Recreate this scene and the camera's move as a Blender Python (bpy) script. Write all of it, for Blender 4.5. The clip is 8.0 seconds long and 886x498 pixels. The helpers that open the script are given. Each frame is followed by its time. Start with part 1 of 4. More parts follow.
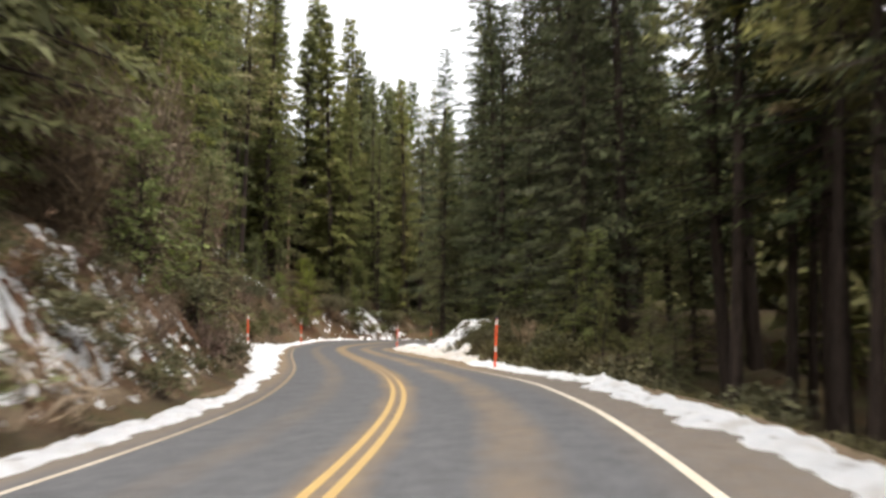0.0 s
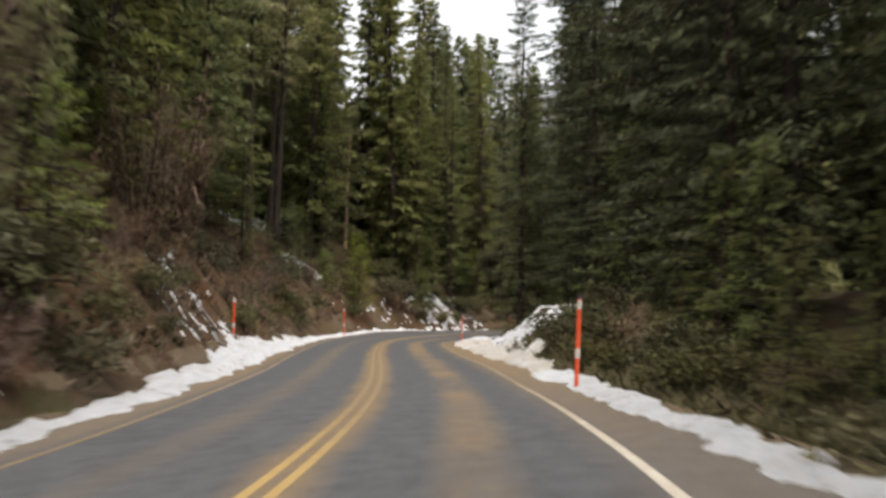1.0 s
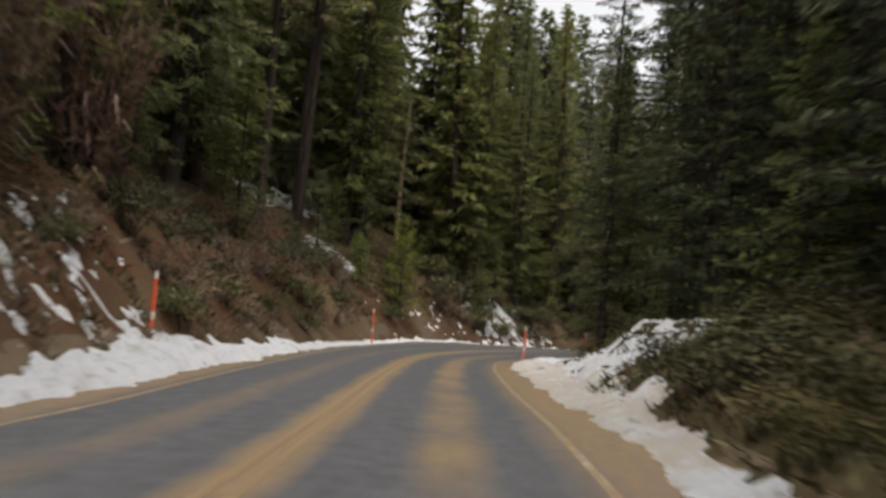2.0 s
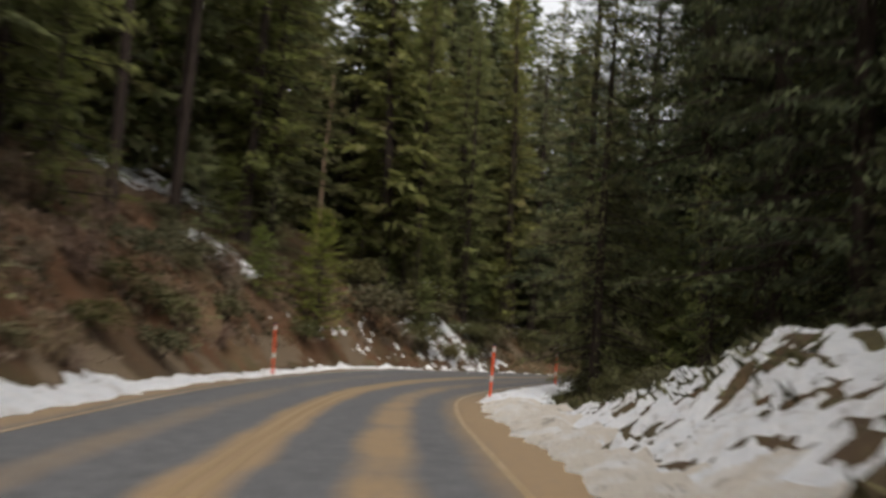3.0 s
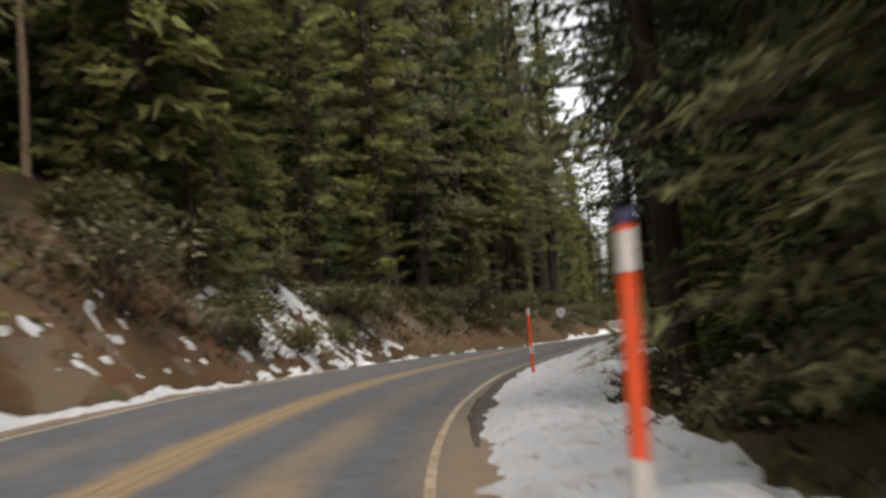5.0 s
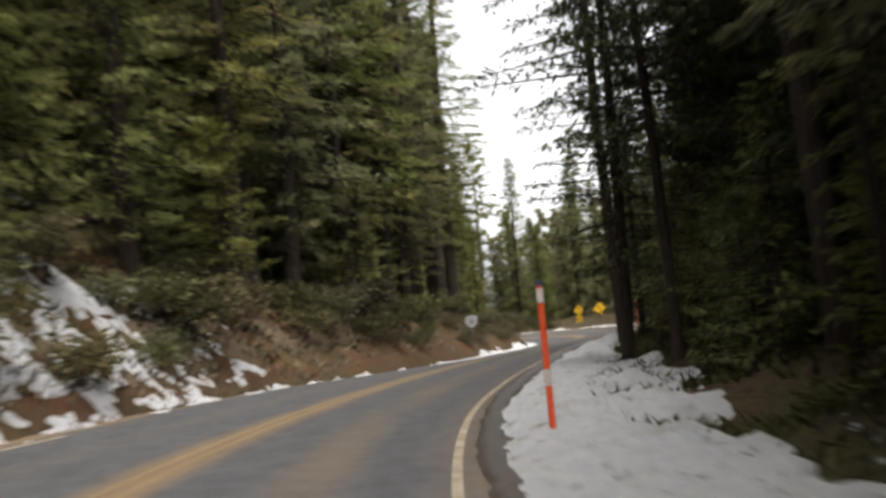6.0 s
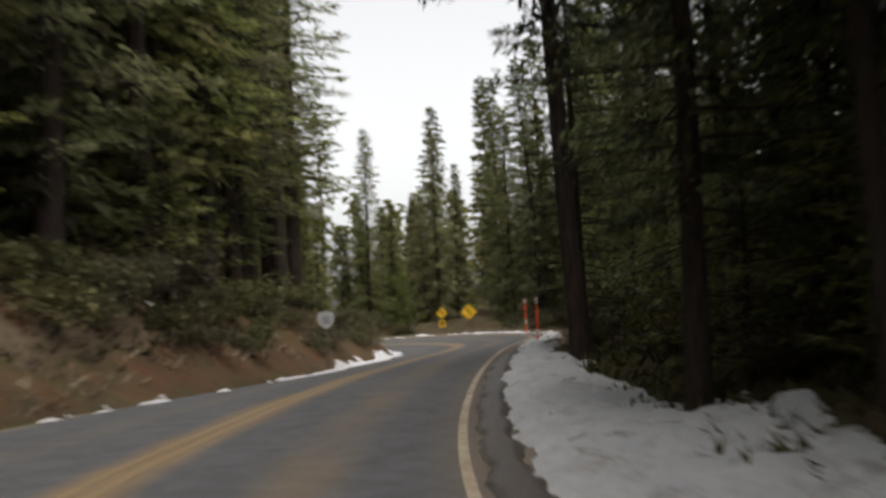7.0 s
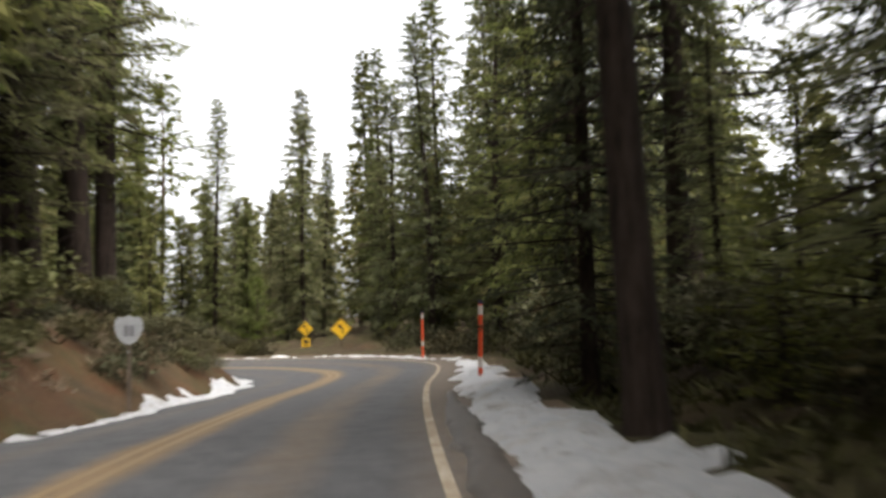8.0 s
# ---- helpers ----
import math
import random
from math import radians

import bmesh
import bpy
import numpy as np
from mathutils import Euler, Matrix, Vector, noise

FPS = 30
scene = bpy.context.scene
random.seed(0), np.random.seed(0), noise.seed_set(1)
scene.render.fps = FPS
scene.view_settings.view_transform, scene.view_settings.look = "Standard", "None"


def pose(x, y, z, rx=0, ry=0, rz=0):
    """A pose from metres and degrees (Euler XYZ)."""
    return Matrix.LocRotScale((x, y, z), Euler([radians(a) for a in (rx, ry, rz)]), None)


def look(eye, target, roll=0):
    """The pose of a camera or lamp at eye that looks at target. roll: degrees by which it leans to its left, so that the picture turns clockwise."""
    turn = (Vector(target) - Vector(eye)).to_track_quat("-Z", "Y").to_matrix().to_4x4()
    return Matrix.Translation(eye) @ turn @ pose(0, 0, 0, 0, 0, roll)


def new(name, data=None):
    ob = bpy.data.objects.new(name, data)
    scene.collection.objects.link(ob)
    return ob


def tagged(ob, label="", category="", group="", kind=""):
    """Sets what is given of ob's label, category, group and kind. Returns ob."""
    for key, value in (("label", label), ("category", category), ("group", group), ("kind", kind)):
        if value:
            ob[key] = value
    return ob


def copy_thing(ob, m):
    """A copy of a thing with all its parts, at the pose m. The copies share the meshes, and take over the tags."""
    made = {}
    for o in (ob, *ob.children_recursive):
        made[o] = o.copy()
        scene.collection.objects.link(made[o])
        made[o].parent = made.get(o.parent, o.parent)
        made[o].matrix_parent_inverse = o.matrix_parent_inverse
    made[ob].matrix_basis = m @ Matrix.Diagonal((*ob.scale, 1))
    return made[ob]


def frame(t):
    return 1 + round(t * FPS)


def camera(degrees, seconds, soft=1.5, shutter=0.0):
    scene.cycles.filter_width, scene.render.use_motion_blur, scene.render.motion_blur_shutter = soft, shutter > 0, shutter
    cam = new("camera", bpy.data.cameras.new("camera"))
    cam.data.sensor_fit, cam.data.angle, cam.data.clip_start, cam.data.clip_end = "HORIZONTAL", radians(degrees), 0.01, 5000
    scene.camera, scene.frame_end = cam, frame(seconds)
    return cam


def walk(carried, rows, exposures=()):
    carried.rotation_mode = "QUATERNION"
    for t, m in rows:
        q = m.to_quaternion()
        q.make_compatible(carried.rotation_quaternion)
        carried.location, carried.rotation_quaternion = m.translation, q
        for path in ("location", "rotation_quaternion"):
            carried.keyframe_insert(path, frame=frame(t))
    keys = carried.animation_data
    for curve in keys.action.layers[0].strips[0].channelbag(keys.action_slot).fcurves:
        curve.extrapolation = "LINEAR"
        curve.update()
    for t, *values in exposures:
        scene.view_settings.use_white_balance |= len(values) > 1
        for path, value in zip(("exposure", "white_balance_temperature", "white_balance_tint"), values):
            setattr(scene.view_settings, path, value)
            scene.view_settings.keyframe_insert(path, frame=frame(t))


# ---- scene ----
cam = camera(47.9, 8.0, soft=3.0, shutter=0.6)
# seconds, place, and the turn of the camera in degrees
ROWS = [
    (0, 0.00, -0.00, 1.43, 94.65, -0.49, 0.46),
    (0.5, 0.82, 8.32, 1.43, 94.49, 0.12, 3.14),
    (1, 1.01, 16.59, 1.42, 93.99, -0.74, 5.87),
    (2.5, -1.07, 39.02, 1.32, 95.14, -5.55, 10.51),
    (3, -2.38, 46.49, 1.36, 95.98, -3.70, 6.10),
    (3.5, -3.25, 54.04, 1.35, 94.57, 0.19, 3.64),
    (4, -4.17, 61.60, 1.37, 95.50, 2.79, 2.78),
    (4.5, -5.11, 68.92, 1.36, 94.76, 3.94, 0.53),
    (6, -5.32, 90.55, 1.27, 95.03, 5.65, -9.95),
    (6.5, -4.67, 97.36, 1.26, 95.17, 4.91, -15.57),
    (7, -3.57, 103.87, 1.34, 94.51, 3.71, -19.92),
    (7.5, -1.79, 109.94, 1.43, 94.25, 2.48, -24.91),
    (8, 0.21, 115.81, 1.42, 95.31, 1.75, -28.24),
]
EXPOSURES = [(t, stops, 6600, 10) for t, stops in ((0, 1.65), (0.5, 1.35), (1, 1.25), (2.5, 0.80), (3.0, 0.93), (3.5, 0.45), (4.0, 0.95), (4.5, 1.00), (5.8, 1.45), (6.1, 1.3), (6.5, 0.85), (7.0, 0.88), (7.5, 1.1), (8, 1.5))]
walk(cam, [(t, pose(x, y, z, rx, ry, rz)) for t, x, y, z, rx, ry, rz in ROWS], EXPOSURES)

# ---- light: an overcast winter sky with a weak, wide sun ----
world = bpy.data.worlds.new("overcast_sky")
scene.world = world
world.use_nodes = True
wn, wl = world.node_tree.nodes, world.node_tree.links
sky = wn.new("ShaderNodeTexSky")
sky.sky_type, sky.sun_disc = "NISHITA", False
sky.sun_elevation, sky.sun_rotation = radians(68), radians(170)
sky.dust_density, sky.ozone_density = 4.0, 1.0
cloud = wn.new("ShaderNodeHueSaturation")
cloud.inputs["Saturation"].default_value = 0.10
wl.new(sky.outputs["Color"], cloud.inputs["Color"])
wl.new(cloud.outputs["Color"], wn["Background"].inputs["Color"])
wn["Background"].inputs["Strength"].default_value = 0.15
sun_data = bpy.data.lights.new("sun", "SUN")
sun_data.energy, sun_data.angle, sun_data.color = 1.5, radians(40), (1.0, 0.97, 0.93)
sun = new("sun", sun_data)
sun.matrix_world = look((4, -24, 60), (0, 0, 0))

# ---- materials ----
def material(name, rough=0.9, spec=0.3):
    m = bpy.data.materials.new(name)
    m.use_nodes = True
    nt = m.node_tree
    b = nt.nodes["Principled BSDF"]
    b.inputs["Roughness"].default_value = rough
    b.inputs["Specular IOR Level"].default_value = spec
    return m, nt, b


def node(nt, kind, **values):
    n = nt.nodes.new(kind)
    for key, value in values.items():
        n.inputs[key].default_value = value
    return n


def noise_of(nt, scale, detail=4.0, rough=0.6, coords=None):
    n = node(nt, "ShaderNodeTexNoise", Scale=scale, Detail=detail, Roughness=rough)
    if coords is None:
        coords = nt.nodes.new("ShaderNodeTexCoord").outputs["Object"]
    nt.links.new(coords, n.inputs["Vector"])
    return n.outputs["Fac"]


def ramp(nt, fac, stops):
    r = nt.nodes.new("ShaderNodeValToRGB")
    while len(r.color_ramp.elements) < len(stops):
        r.color_ramp.elements.new(0.5)
    for e, (p, c) in zip(r.color_ramp.elements, stops):
        e.position = p
        e.color = (*c, 1) if len(c) == 3 else (c[0], c[0], c[0], 1)
    nt.links.new(fac, r.inputs["Fac"])
    return r.outputs["Color"]


def blend(nt, fac, a, b, mode="MIX"):
    n = nt.nodes.new("ShaderNodeMix")
    n.data_type, n.blend_type = "RGBA", mode
    for socket, v in ((n.inputs[0], fac), (n.inputs[6], a), (n.inputs[7], b)):
        if isinstance(v, (int, float)):
            socket.default_value = v
        elif isinstance(v, tuple):
            socket.default_value = (*v, 1)
        else:
            nt.links.new(v, socket)
    return n.outputs[2]


def maths(nt, op, a, b=0.0, c=0.0):
    n = nt.nodes.new("ShaderNodeMath")
    n.operation = op
    for socket, v in zip(n.inputs, (a, b, c)):
        if isinstance(v, (int, float)):
            socket.default_value = v
        else:
            nt.links.new(v, socket)
    return n.outputs[0]


def bump(nt, bsdf, height, strength, distance):
    n = node(nt, "ShaderNodeBump", Strength=strength, Distance=distance)
    nt.links.new(height, n.inputs["Height"])
    nt.links.new(n.outputs["Normal"], bsdf.inputs["Normal"])


def paint(nt, bsdf, colour):
    nt.links.new(colour, bsdf.inputs["Base Color"])


def make_asphalt():
    # the map holds metres: across the road from its middle, and along it
    m, nt, b = material("asphalt", 0.85, 0.35)
    uv = nt.nodes.new("ShaderNodeUVMap")
    uv.uv_map = "road"
    split = nt.nodes.new("ShaderNodeSeparateXYZ")
    nt.links.new(uv.outputs["UV"], split.inputs[0])
    across, along = split.outputs[0], split.outputs[1]
    grain = noise_of(nt, 60.0, 3.0, 0.7)
    patch = noise_of(nt, 0.5, 4.0, 0.6)
    base = ramp(nt, grain, [(0.25, (0.030, 0.030, 0.032)), (0.75, (0.088, 0.087, 0.090))])
    base = blend(nt, maths(nt, "MULTIPLY", patch, 0.55), base, (0.050, 0.050, 0.052))
    mottle = ramp(nt, noise_of(nt, 2.6, 7.0, 0.72), [(0.34, (0.66,)), (0.66, (1.28,))])
    base = blend(nt, 1.0, base, mottle, "MULTIPLY")
    # sand swept into bands: over the centre line, between the wheel tracks, along both edges
    wob = maths(nt, "MULTIPLY", maths(nt, "SUBTRACT", noise_of(nt, 0.35, 3.0), 0.5), 0.45)
    at = maths(nt, "ADD", across, wob)
    speck = ramp(nt, noise_of(nt, 5.0, 6.0, 0.75), [(0.3, (0.35,)), (0.62, (1.0,))])
    drift = ramp(nt, noise_of(nt, 0.22, 4.0, 0.65), [(0.3, (0.25,)), (0.6, (1.0,))])

    def along_road(*stops):
        r = nt.nodes.new("ShaderNodeMapRange")
        nt.links.new(along, r.inputs[0])
        for i, v in enumerate(stops):
            r.inputs[1 + i].default_value = v
        return r.outputs[0]
    more = along_road(20.0, 50.0, 0.55, 1.3)
    less = along_road(72.0, 98.0, 1.0, 0.38)
    heavy = maths(nt, "MULTIPLY", maths(nt, "MULTIPLY", more, less), drift)
    centre = maths(nt, "MULTIPLY", along_road(20.0, 50.0, 0.6, 1.25), along_road(84.0, 104.0, 1.0, 0.75))
    sand = None
    for middle, wide, most, share in ((0.0, 0.50, 1.2, centre), (1.75, 0.52, 1.0, heavy), (-1.75, 0.42, 0.42, heavy), (3.75, 1.05, 1.25, maths(nt, "MULTIPLY", along_road(26.0, 52.0, 0.3, 1.05), less)), (-3.8, 0.6, 0.8, more)):
        d = maths(nt, "ABSOLUTE", maths(nt, "SUBTRACT", at, middle))
        band = maths(nt, "MAXIMUM", maths(nt, "MULTIPLY", maths(nt, "SUBTRACT", 1.0, maths(nt, "DIVIDE", d, wide)), 1.5), 0.0)
        band = maths(nt, "MULTIPLY", maths(nt, "MULTIPLY", maths(nt, "SMOOTH_MIN", band, 1.0, 0.2), most), share)
        sand = band if sand is None else maths(nt, "MAXIMUM", sand, band)
    sand = maths(nt, "MINIMUM", maths(nt, "MULTIPLY", sand, speck), 0.92)
    paint(nt, b, blend(nt, sand, base, (0.162, 0.108, 0.056)))
    bump(nt, b, grain, 0.5, 0.01)
    return m


def make_line(name, colour, buried, later, begins=26.0):
    """Road paint, scuffed, and buried under sand further along the road."""
    m, nt, b = material(name, 0.7, 0.4)
    uv = nt.nodes.new("ShaderNodeUVMap")
    uv.uv_map = "road"
    split = nt.nodes.new("ShaderNodeSeparateXYZ")
    nt.links.new(uv.outputs["UV"], split.inputs[0])
    far = nt.nodes.new("ShaderNodeMapRange")
    nt.links.new(split.outputs[1], far.inputs[0])
    for i, v in enumerate((begins, begins + 18.0, 0.45, buried)):
        far.inputs[1 + i].default_value = v
    past = nt.nodes.new("ShaderNodeMapRange")
    nt.links.new(split.outputs[1], past.inputs[0])
    for i, v in enumerate((80.0, 96.0, 1.0, later)):
        past.inputs[1 + i].default_value = v
    worn = ramp(nt, noise_of(nt, 3.0, 8.0, 0.8), [(0.34, (0.35,)), (0.54, (1.0,))])
    paint(nt, b, blend(nt, maths(nt, "MINIMUM", 1.0, maths(nt, "MULTIPLY", worn, maths(nt, "MULTIPLY", far.outputs[0], past.outputs[0]))), colour, (0.150, 0.101, 0.050)))
    return m


def make_soil():
    m, nt, b = material("soil", 0.95, 0.15)
    big = noise_of(nt, 0.10, 4.0, 0.6)
    mid = noise_of(nt, 0.9, 7.0, 0.72)
    fine = noise_of(nt, 9.0, 7.0, 0.78)
    bare = ramp(nt, blend(nt, 0.45, big, mid), [(0.40, (0.084, 0.052, 0.028)), (0.49, (0.122, 0.050, 0.022)), (0.60, (0.190, 0.126, 0.066))])
    bare = blend(nt, ramp(nt, fine, [(0.36, (0.7,)), (0.60, (0.0,))]), bare, (0.037, 0.023, 0.014))
    litter = ramp(nt, fine, [(0.32, (0.020, 0.016, 0.010)), (0.55, (0.060, 0.042, 0.025)), (0.75, (0.116, 0.082, 0.050))])
    moss = ramp(nt, fine, [(0.3, (0.025, 0.025, 0.010)), (0.7, (0.076, 0.067, 0.027))])
    cover = blend(nt, ramp(nt, noise_of(nt, 0.35, 5.0, 0.7), [(0.44, (0.0,)), (0.62, (1.0,))]), litter, moss)
    geo = nt.nodes.new("ShaderNodeNewGeometry")
    up = nt.nodes.new("ShaderNodeSeparateXYZ")
    nt.links.new(geo.outputs["Normal"], up.inputs[0])
    steep = nt.nodes.new("ShaderNodeMapRange")
    ragged = maths(nt, "ADD", maths(nt, "MULTIPLY", maths(nt, "SUBTRACT", mid, 0.5), 1.2), maths(nt, "MULTIPLY", maths(nt, "SUBTRACT", fine, 0.5), 0.9))
    nt.links.new(maths(nt, "ADD", up.outputs[2], ragged), steep.inputs[0])
    for i, v in enumerate((0.55, 0.95, 0.0, 1.0)):
        steep.inputs[1 + i].default_value = v
    paint(nt, b, blend(nt, steep.outputs[0], bare, cover))
    bump(nt, b, fine, 0.9, 0.08)
    return m


def make_dirt():
    m, nt, b = material("shoulder_dirt", 0.95, 0.15)
    fine = noise_of(nt, 12.0, 6.0, 0.75)
    paint(nt, b, blend(nt, noise_of(nt, 0.8, 5.0), ramp(nt, fine, [(0.3, (0.060, 0.042, 0.025)), (0.7, (0.160, 0.112, 0.067))]), (0.088, 0.066, 0.045)))
    bump(nt, b, fine, 0.7, 0.03)
    return m


def make_snow(name, dirty, silt=(0.46, 0.385, 0.29)):
    m, nt, b = material(name, 0.75, 0.3)
    grit = ramp(nt, noise_of(nt, 1.1, 8.0, 0.75), [(0.52 - dirty, (0.0,)), (0.72 - dirty, (0.6,))])
    speck = ramp(nt, noise_of(nt, 14.0, 6.0, 0.8), [(0.55, (0.0,)), (0.72, (0.8,))])
    clean = ramp(nt, noise_of(nt, 4.0, 6.0, 0.7), [(0.3, (0.76, 0.78, 0.81)), (0.62, (0.92, 0.92, 0.93))])
    c = blend(nt, grit, clean, silt)
    scrap = ramp(nt, noise_of(nt, 2.3, 5.0, 0.65), [(0.58, (0.0,)), (0.68, (0.6,))])
    c = blend(nt, scrap, c, (0.22, 0.18, 0.145))
    paint(nt, b, blend(nt, maths(nt, "MULTIPLY", speck, maths(nt, "ADD", grit, 0.2)), c, (0.16, 0.115, 0.075)))
    bump(nt, b, noise_of(nt, 5.0, 9.0, 0.8), 1.0, 0.3)
    return m


def make_wet_shadowed():
    # wet earth, its dark tone also painting the shadow under the snow's lip
    m, nt, b = material("wet_shadowed_earth", 0.45, 0.4)
    paint(nt, b, ramp(nt, noise_of(nt, 7.0, 6.0, 0.75), [(0.35, (0.018, 0.014, 0.011)), (0.7, (0.075, 0.056, 0.040))]))
    bump(nt, b, noise_of(nt, 12.0, 5.0, 0.7), 0.8, 0.05)
    return m


def make_bark(name, dark, light):
    m, nt, b = material(name, 0.95, 0.15)
    co = nt.nodes.new("ShaderNodeTexCoord")
    mp = nt.nodes.new("ShaderNodeMapping")
    mp.inputs["Scale"].default_value = (9, 9, 1.4)
    nt.links.new(co.outputs["Object"], mp.inputs["Vector"])
    f = noise_of(nt, 1.0, 7.0, 0.75, mp.outputs["Vector"])
    paint(nt, b, ramp(nt, f, [(0.35, dark), (0.68, light)]))
    bump(nt, b, f, 0.9, 0.05)
    return m


def make_needles(name, dark, light, dry, dryness, passing=0.35, mass=0.0, thin=(1.5, 1.5, 1.35)):
    m, nt, b = material(name, 0.75, 0.1)
    geo = nt.nodes.new("ShaderNodeNewGeometry")
    info = nt.nodes.new("ShaderNodeObjectInfo")
    c = ramp(nt, geo.outputs["Random Per Island"], [(0.1, dark), (0.9, light)])
    c = blend(nt, ramp(nt, noise_of(nt, 0.55, 4.0), [(0.56 - dryness, (0.0,)), (0.75 - dryness * 0.6, (0.8,))]), c, dry)
    hsv = nt.nodes.new("ShaderNodeHueSaturation")
    nt.links.new(c, hsv.inputs["Color"])
    for i, (lo, hi) in enumerate(((0.47, 0.515), (0.75, 1.1), (0.75, 1.3))):
        r = nt.nodes.new("ShaderNodeMapRange")
        nt.links.new(maths(nt, "FRACT", maths(nt, "MULTIPLY", info.outputs["Random"], (1.0, 7.3, 13.7)[i])), r.inputs[0])
        r.inputs[3].default_value, r.inputs[4].default_value = lo, hi
        nt.links.new(r.outputs[0], hsv.inputs[i])
    paint(nt, b, hsv.outputs["Color"])
    # thin needles let some light through
    glow = nt.nodes.new("ShaderNodeBsdfTranslucent")
    if mass:
        # the blades of a crown stand out from its stem, so that it shades as one body
        out = nt.nodes.new("ShaderNodeMapping")
        out.inputs["Scale"].default_value = (1, 1, 0)
        nt.links.new(nt.nodes.new("ShaderNodeTexCoord").outputs["Object"], out.inputs["Vector"])
        turned = nt.nodes.new("ShaderNodeVectorTransform")
        turned.vector_type, turned.convert_from, turned.convert_to = "NORMAL", "OBJECT", "WORLD"
        nt.links.new(out.outputs["Vector"], turned.inputs[0])
        total = turned.outputs[0]
        for other, amount in ((geo.outputs["Normal"], 1.0 / mass), ((0.0, 0.0, 0.7), 1.0)):
            add = nt.nodes.new("ShaderNodeVectorMath")
            add.operation = "MULTIPLY_ADD"
            if isinstance(other, tuple):
                add.inputs[0].default_value = other
            else:
                nt.links.new(other, add.inputs[0])
            add.inputs[1].default_value = (amount, amount, amount)
            nt.links.new(total, add.inputs[2])
            total = add.outputs[0]
        unit = nt.nodes.new("ShaderNodeVectorMath")
        unit.operation = "NORMALIZE"
        nt.links.new(total, unit.inputs[0])
        nt.links.new(unit.outputs[0], b.inputs["Normal"])
    nt.links.new(blend(nt, 1.0, hsv.outputs["Color"], thin, "MULTIPLY"), glow.inputs["Color"])
    mix = node(nt, "ShaderNodeMixShader", Fac=passing)
    nt.links.new(b.outputs[0], mix.inputs[1])
    nt.links.new(glow.outputs[0], mix.inputs[2])
    nt.links.new(mix.outputs[0], nt.nodes["Material Output"].inputs["Surface"])
    return m


ASPHALT, SOIL, DIRT, WET_SHADOWED = make_asphalt(), make_soil(), make_dirt(), make_wet_shadowed()
SNOW, SNOW_DIRTY = make_snow("snow", 0.0), make_snow("dirty_snow", 0.2, (0.58, 0.47, 0.32))
YELLOW = make_line("yellow_paint", (0.36, 0.235, 0.072), 2.3, 0.75)
WHITE_FAR = make_line("sanded_white_paint", (0.48, 0.43, 0.36), 1.3, 0.6, 8.0)
WHITE = make_line("white_paint", (0.50, 0.46, 0.39), 1.3, 0.7)
BARK = make_bark("bark", (0.016, 0.012, 0.010), (0.07, 0.05, 0.04))
BARK_RED = make_bark("red_bark", (0.05, 0.026, 0.016), (0.17, 0.095, 0.06))
BARK_DEAD = make_bark("dead_wood", (0.20, 0.13, 0.085), (0.42, 0.30, 0.21))
FIR = make_needles("fir_needles", (0.078, 0.086, 0.032), (0.165, 0.174, 0.064), (0.150, 0.112, 0.064), 0.03, 0.5, 1.3)
FAR_FIR = make_needles("far_fir_needles", (0.078, 0.086, 0.032), (0.165, 0.174, 0.064), (0.150, 0.112, 0.064), 0.03, 0.5)
# fir needles with the shade of the right-hand woods put into their colour
SHADED_FIR = make_needles("shaded_fir_needles", (0.042, 0.053, 0.024), (0.105, 0.118, 0.050), (0.085, 0.068, 0.040), 0.0, 0.3, 1.3, (1.0, 1.0, 1.0))
PINE = make_needles("pine_needles", (0.085, 0.092, 0.030), (0.195, 0.196, 0.062), (0.165, 0.118, 0.064), 0.05, 0.5, 1.3)
SHRUB = make_needles("shrub_leaves", (0.046, 0.046, 0.020), (0.118, 0.115, 0.054), (0.13, 0.095, 0.055), 0.03, 0.2)
GREEN = make_needles("young_needles", (0.066, 0.082, 0.022), (0.185, 0.205, 0.058), (0.12, 0.10, 0.04), -0.08)
UNDER = make_needles("undergrowth", (0.028, 0.027, 0.012), (0.095, 0.086, 0.035), (0.045, 0.032, 0.017), 0.03, 0.1)
DRY = make_needles("dry_brush", (0.095, 0.066, 0.042), (0.22, 0.158, 0.10), (0.15, 0.088, 0.046), 0.05, 0.2)

# ---- the lie of the road ----
MIDDLE = [(-7.0, -41.0), (-4.9, -28.0), (-3.5, -16.0), (-2.51, -7.61), (-1.71, 0.0), (-1.17, 7.64), (-0.97, 15.29), (-1.19, 22.94), (-1.8, 30.57), (-2.72, 38.17),
          (-3.92, 45.73), (-5.22, 53.28), (-6.42, 60.84), (-7.49, 68.42), (-8.23, 76.03), (-8.4, 83.69), (-8.02, 91.33), (-7.1, 98.93), (-5.51, 106.41), (-3.26, 113.73),
          (-0.42, 120.83), (2.81, 127.77), (6.29, 134.59), (10.07, 141.25), (12.4, 146.0), (13.3, 150.5), (12.6, 155.5), (9.3, 160.8), (3.0, 165.0), (-8.0, 169.0),
          (-30.0, 173.0), (-70.0, 177.0)]
LEVEL = [(-40.0, 0.0), (0.0, 0.0), (7.7, 0.02), (15.3, 0.02), (23.0, -0.01), (30.6, -0.05), (38.3, -0.07), (45.9, -0.04), (53.6, -0.02), (61.2, 0.01),
          (68.9, 0.02), (76.6, 0.04), (84.2, 0.05), (91.9, 0.08), (99.5, 0.11), (107.2, 0.14), (114.8, 0.17), (122.5, 0.23), (130.1, 0.3), (137.8, 0.33),
          (150.0, 0.45), (160.0, 0.6), (300.0, 1.0)]
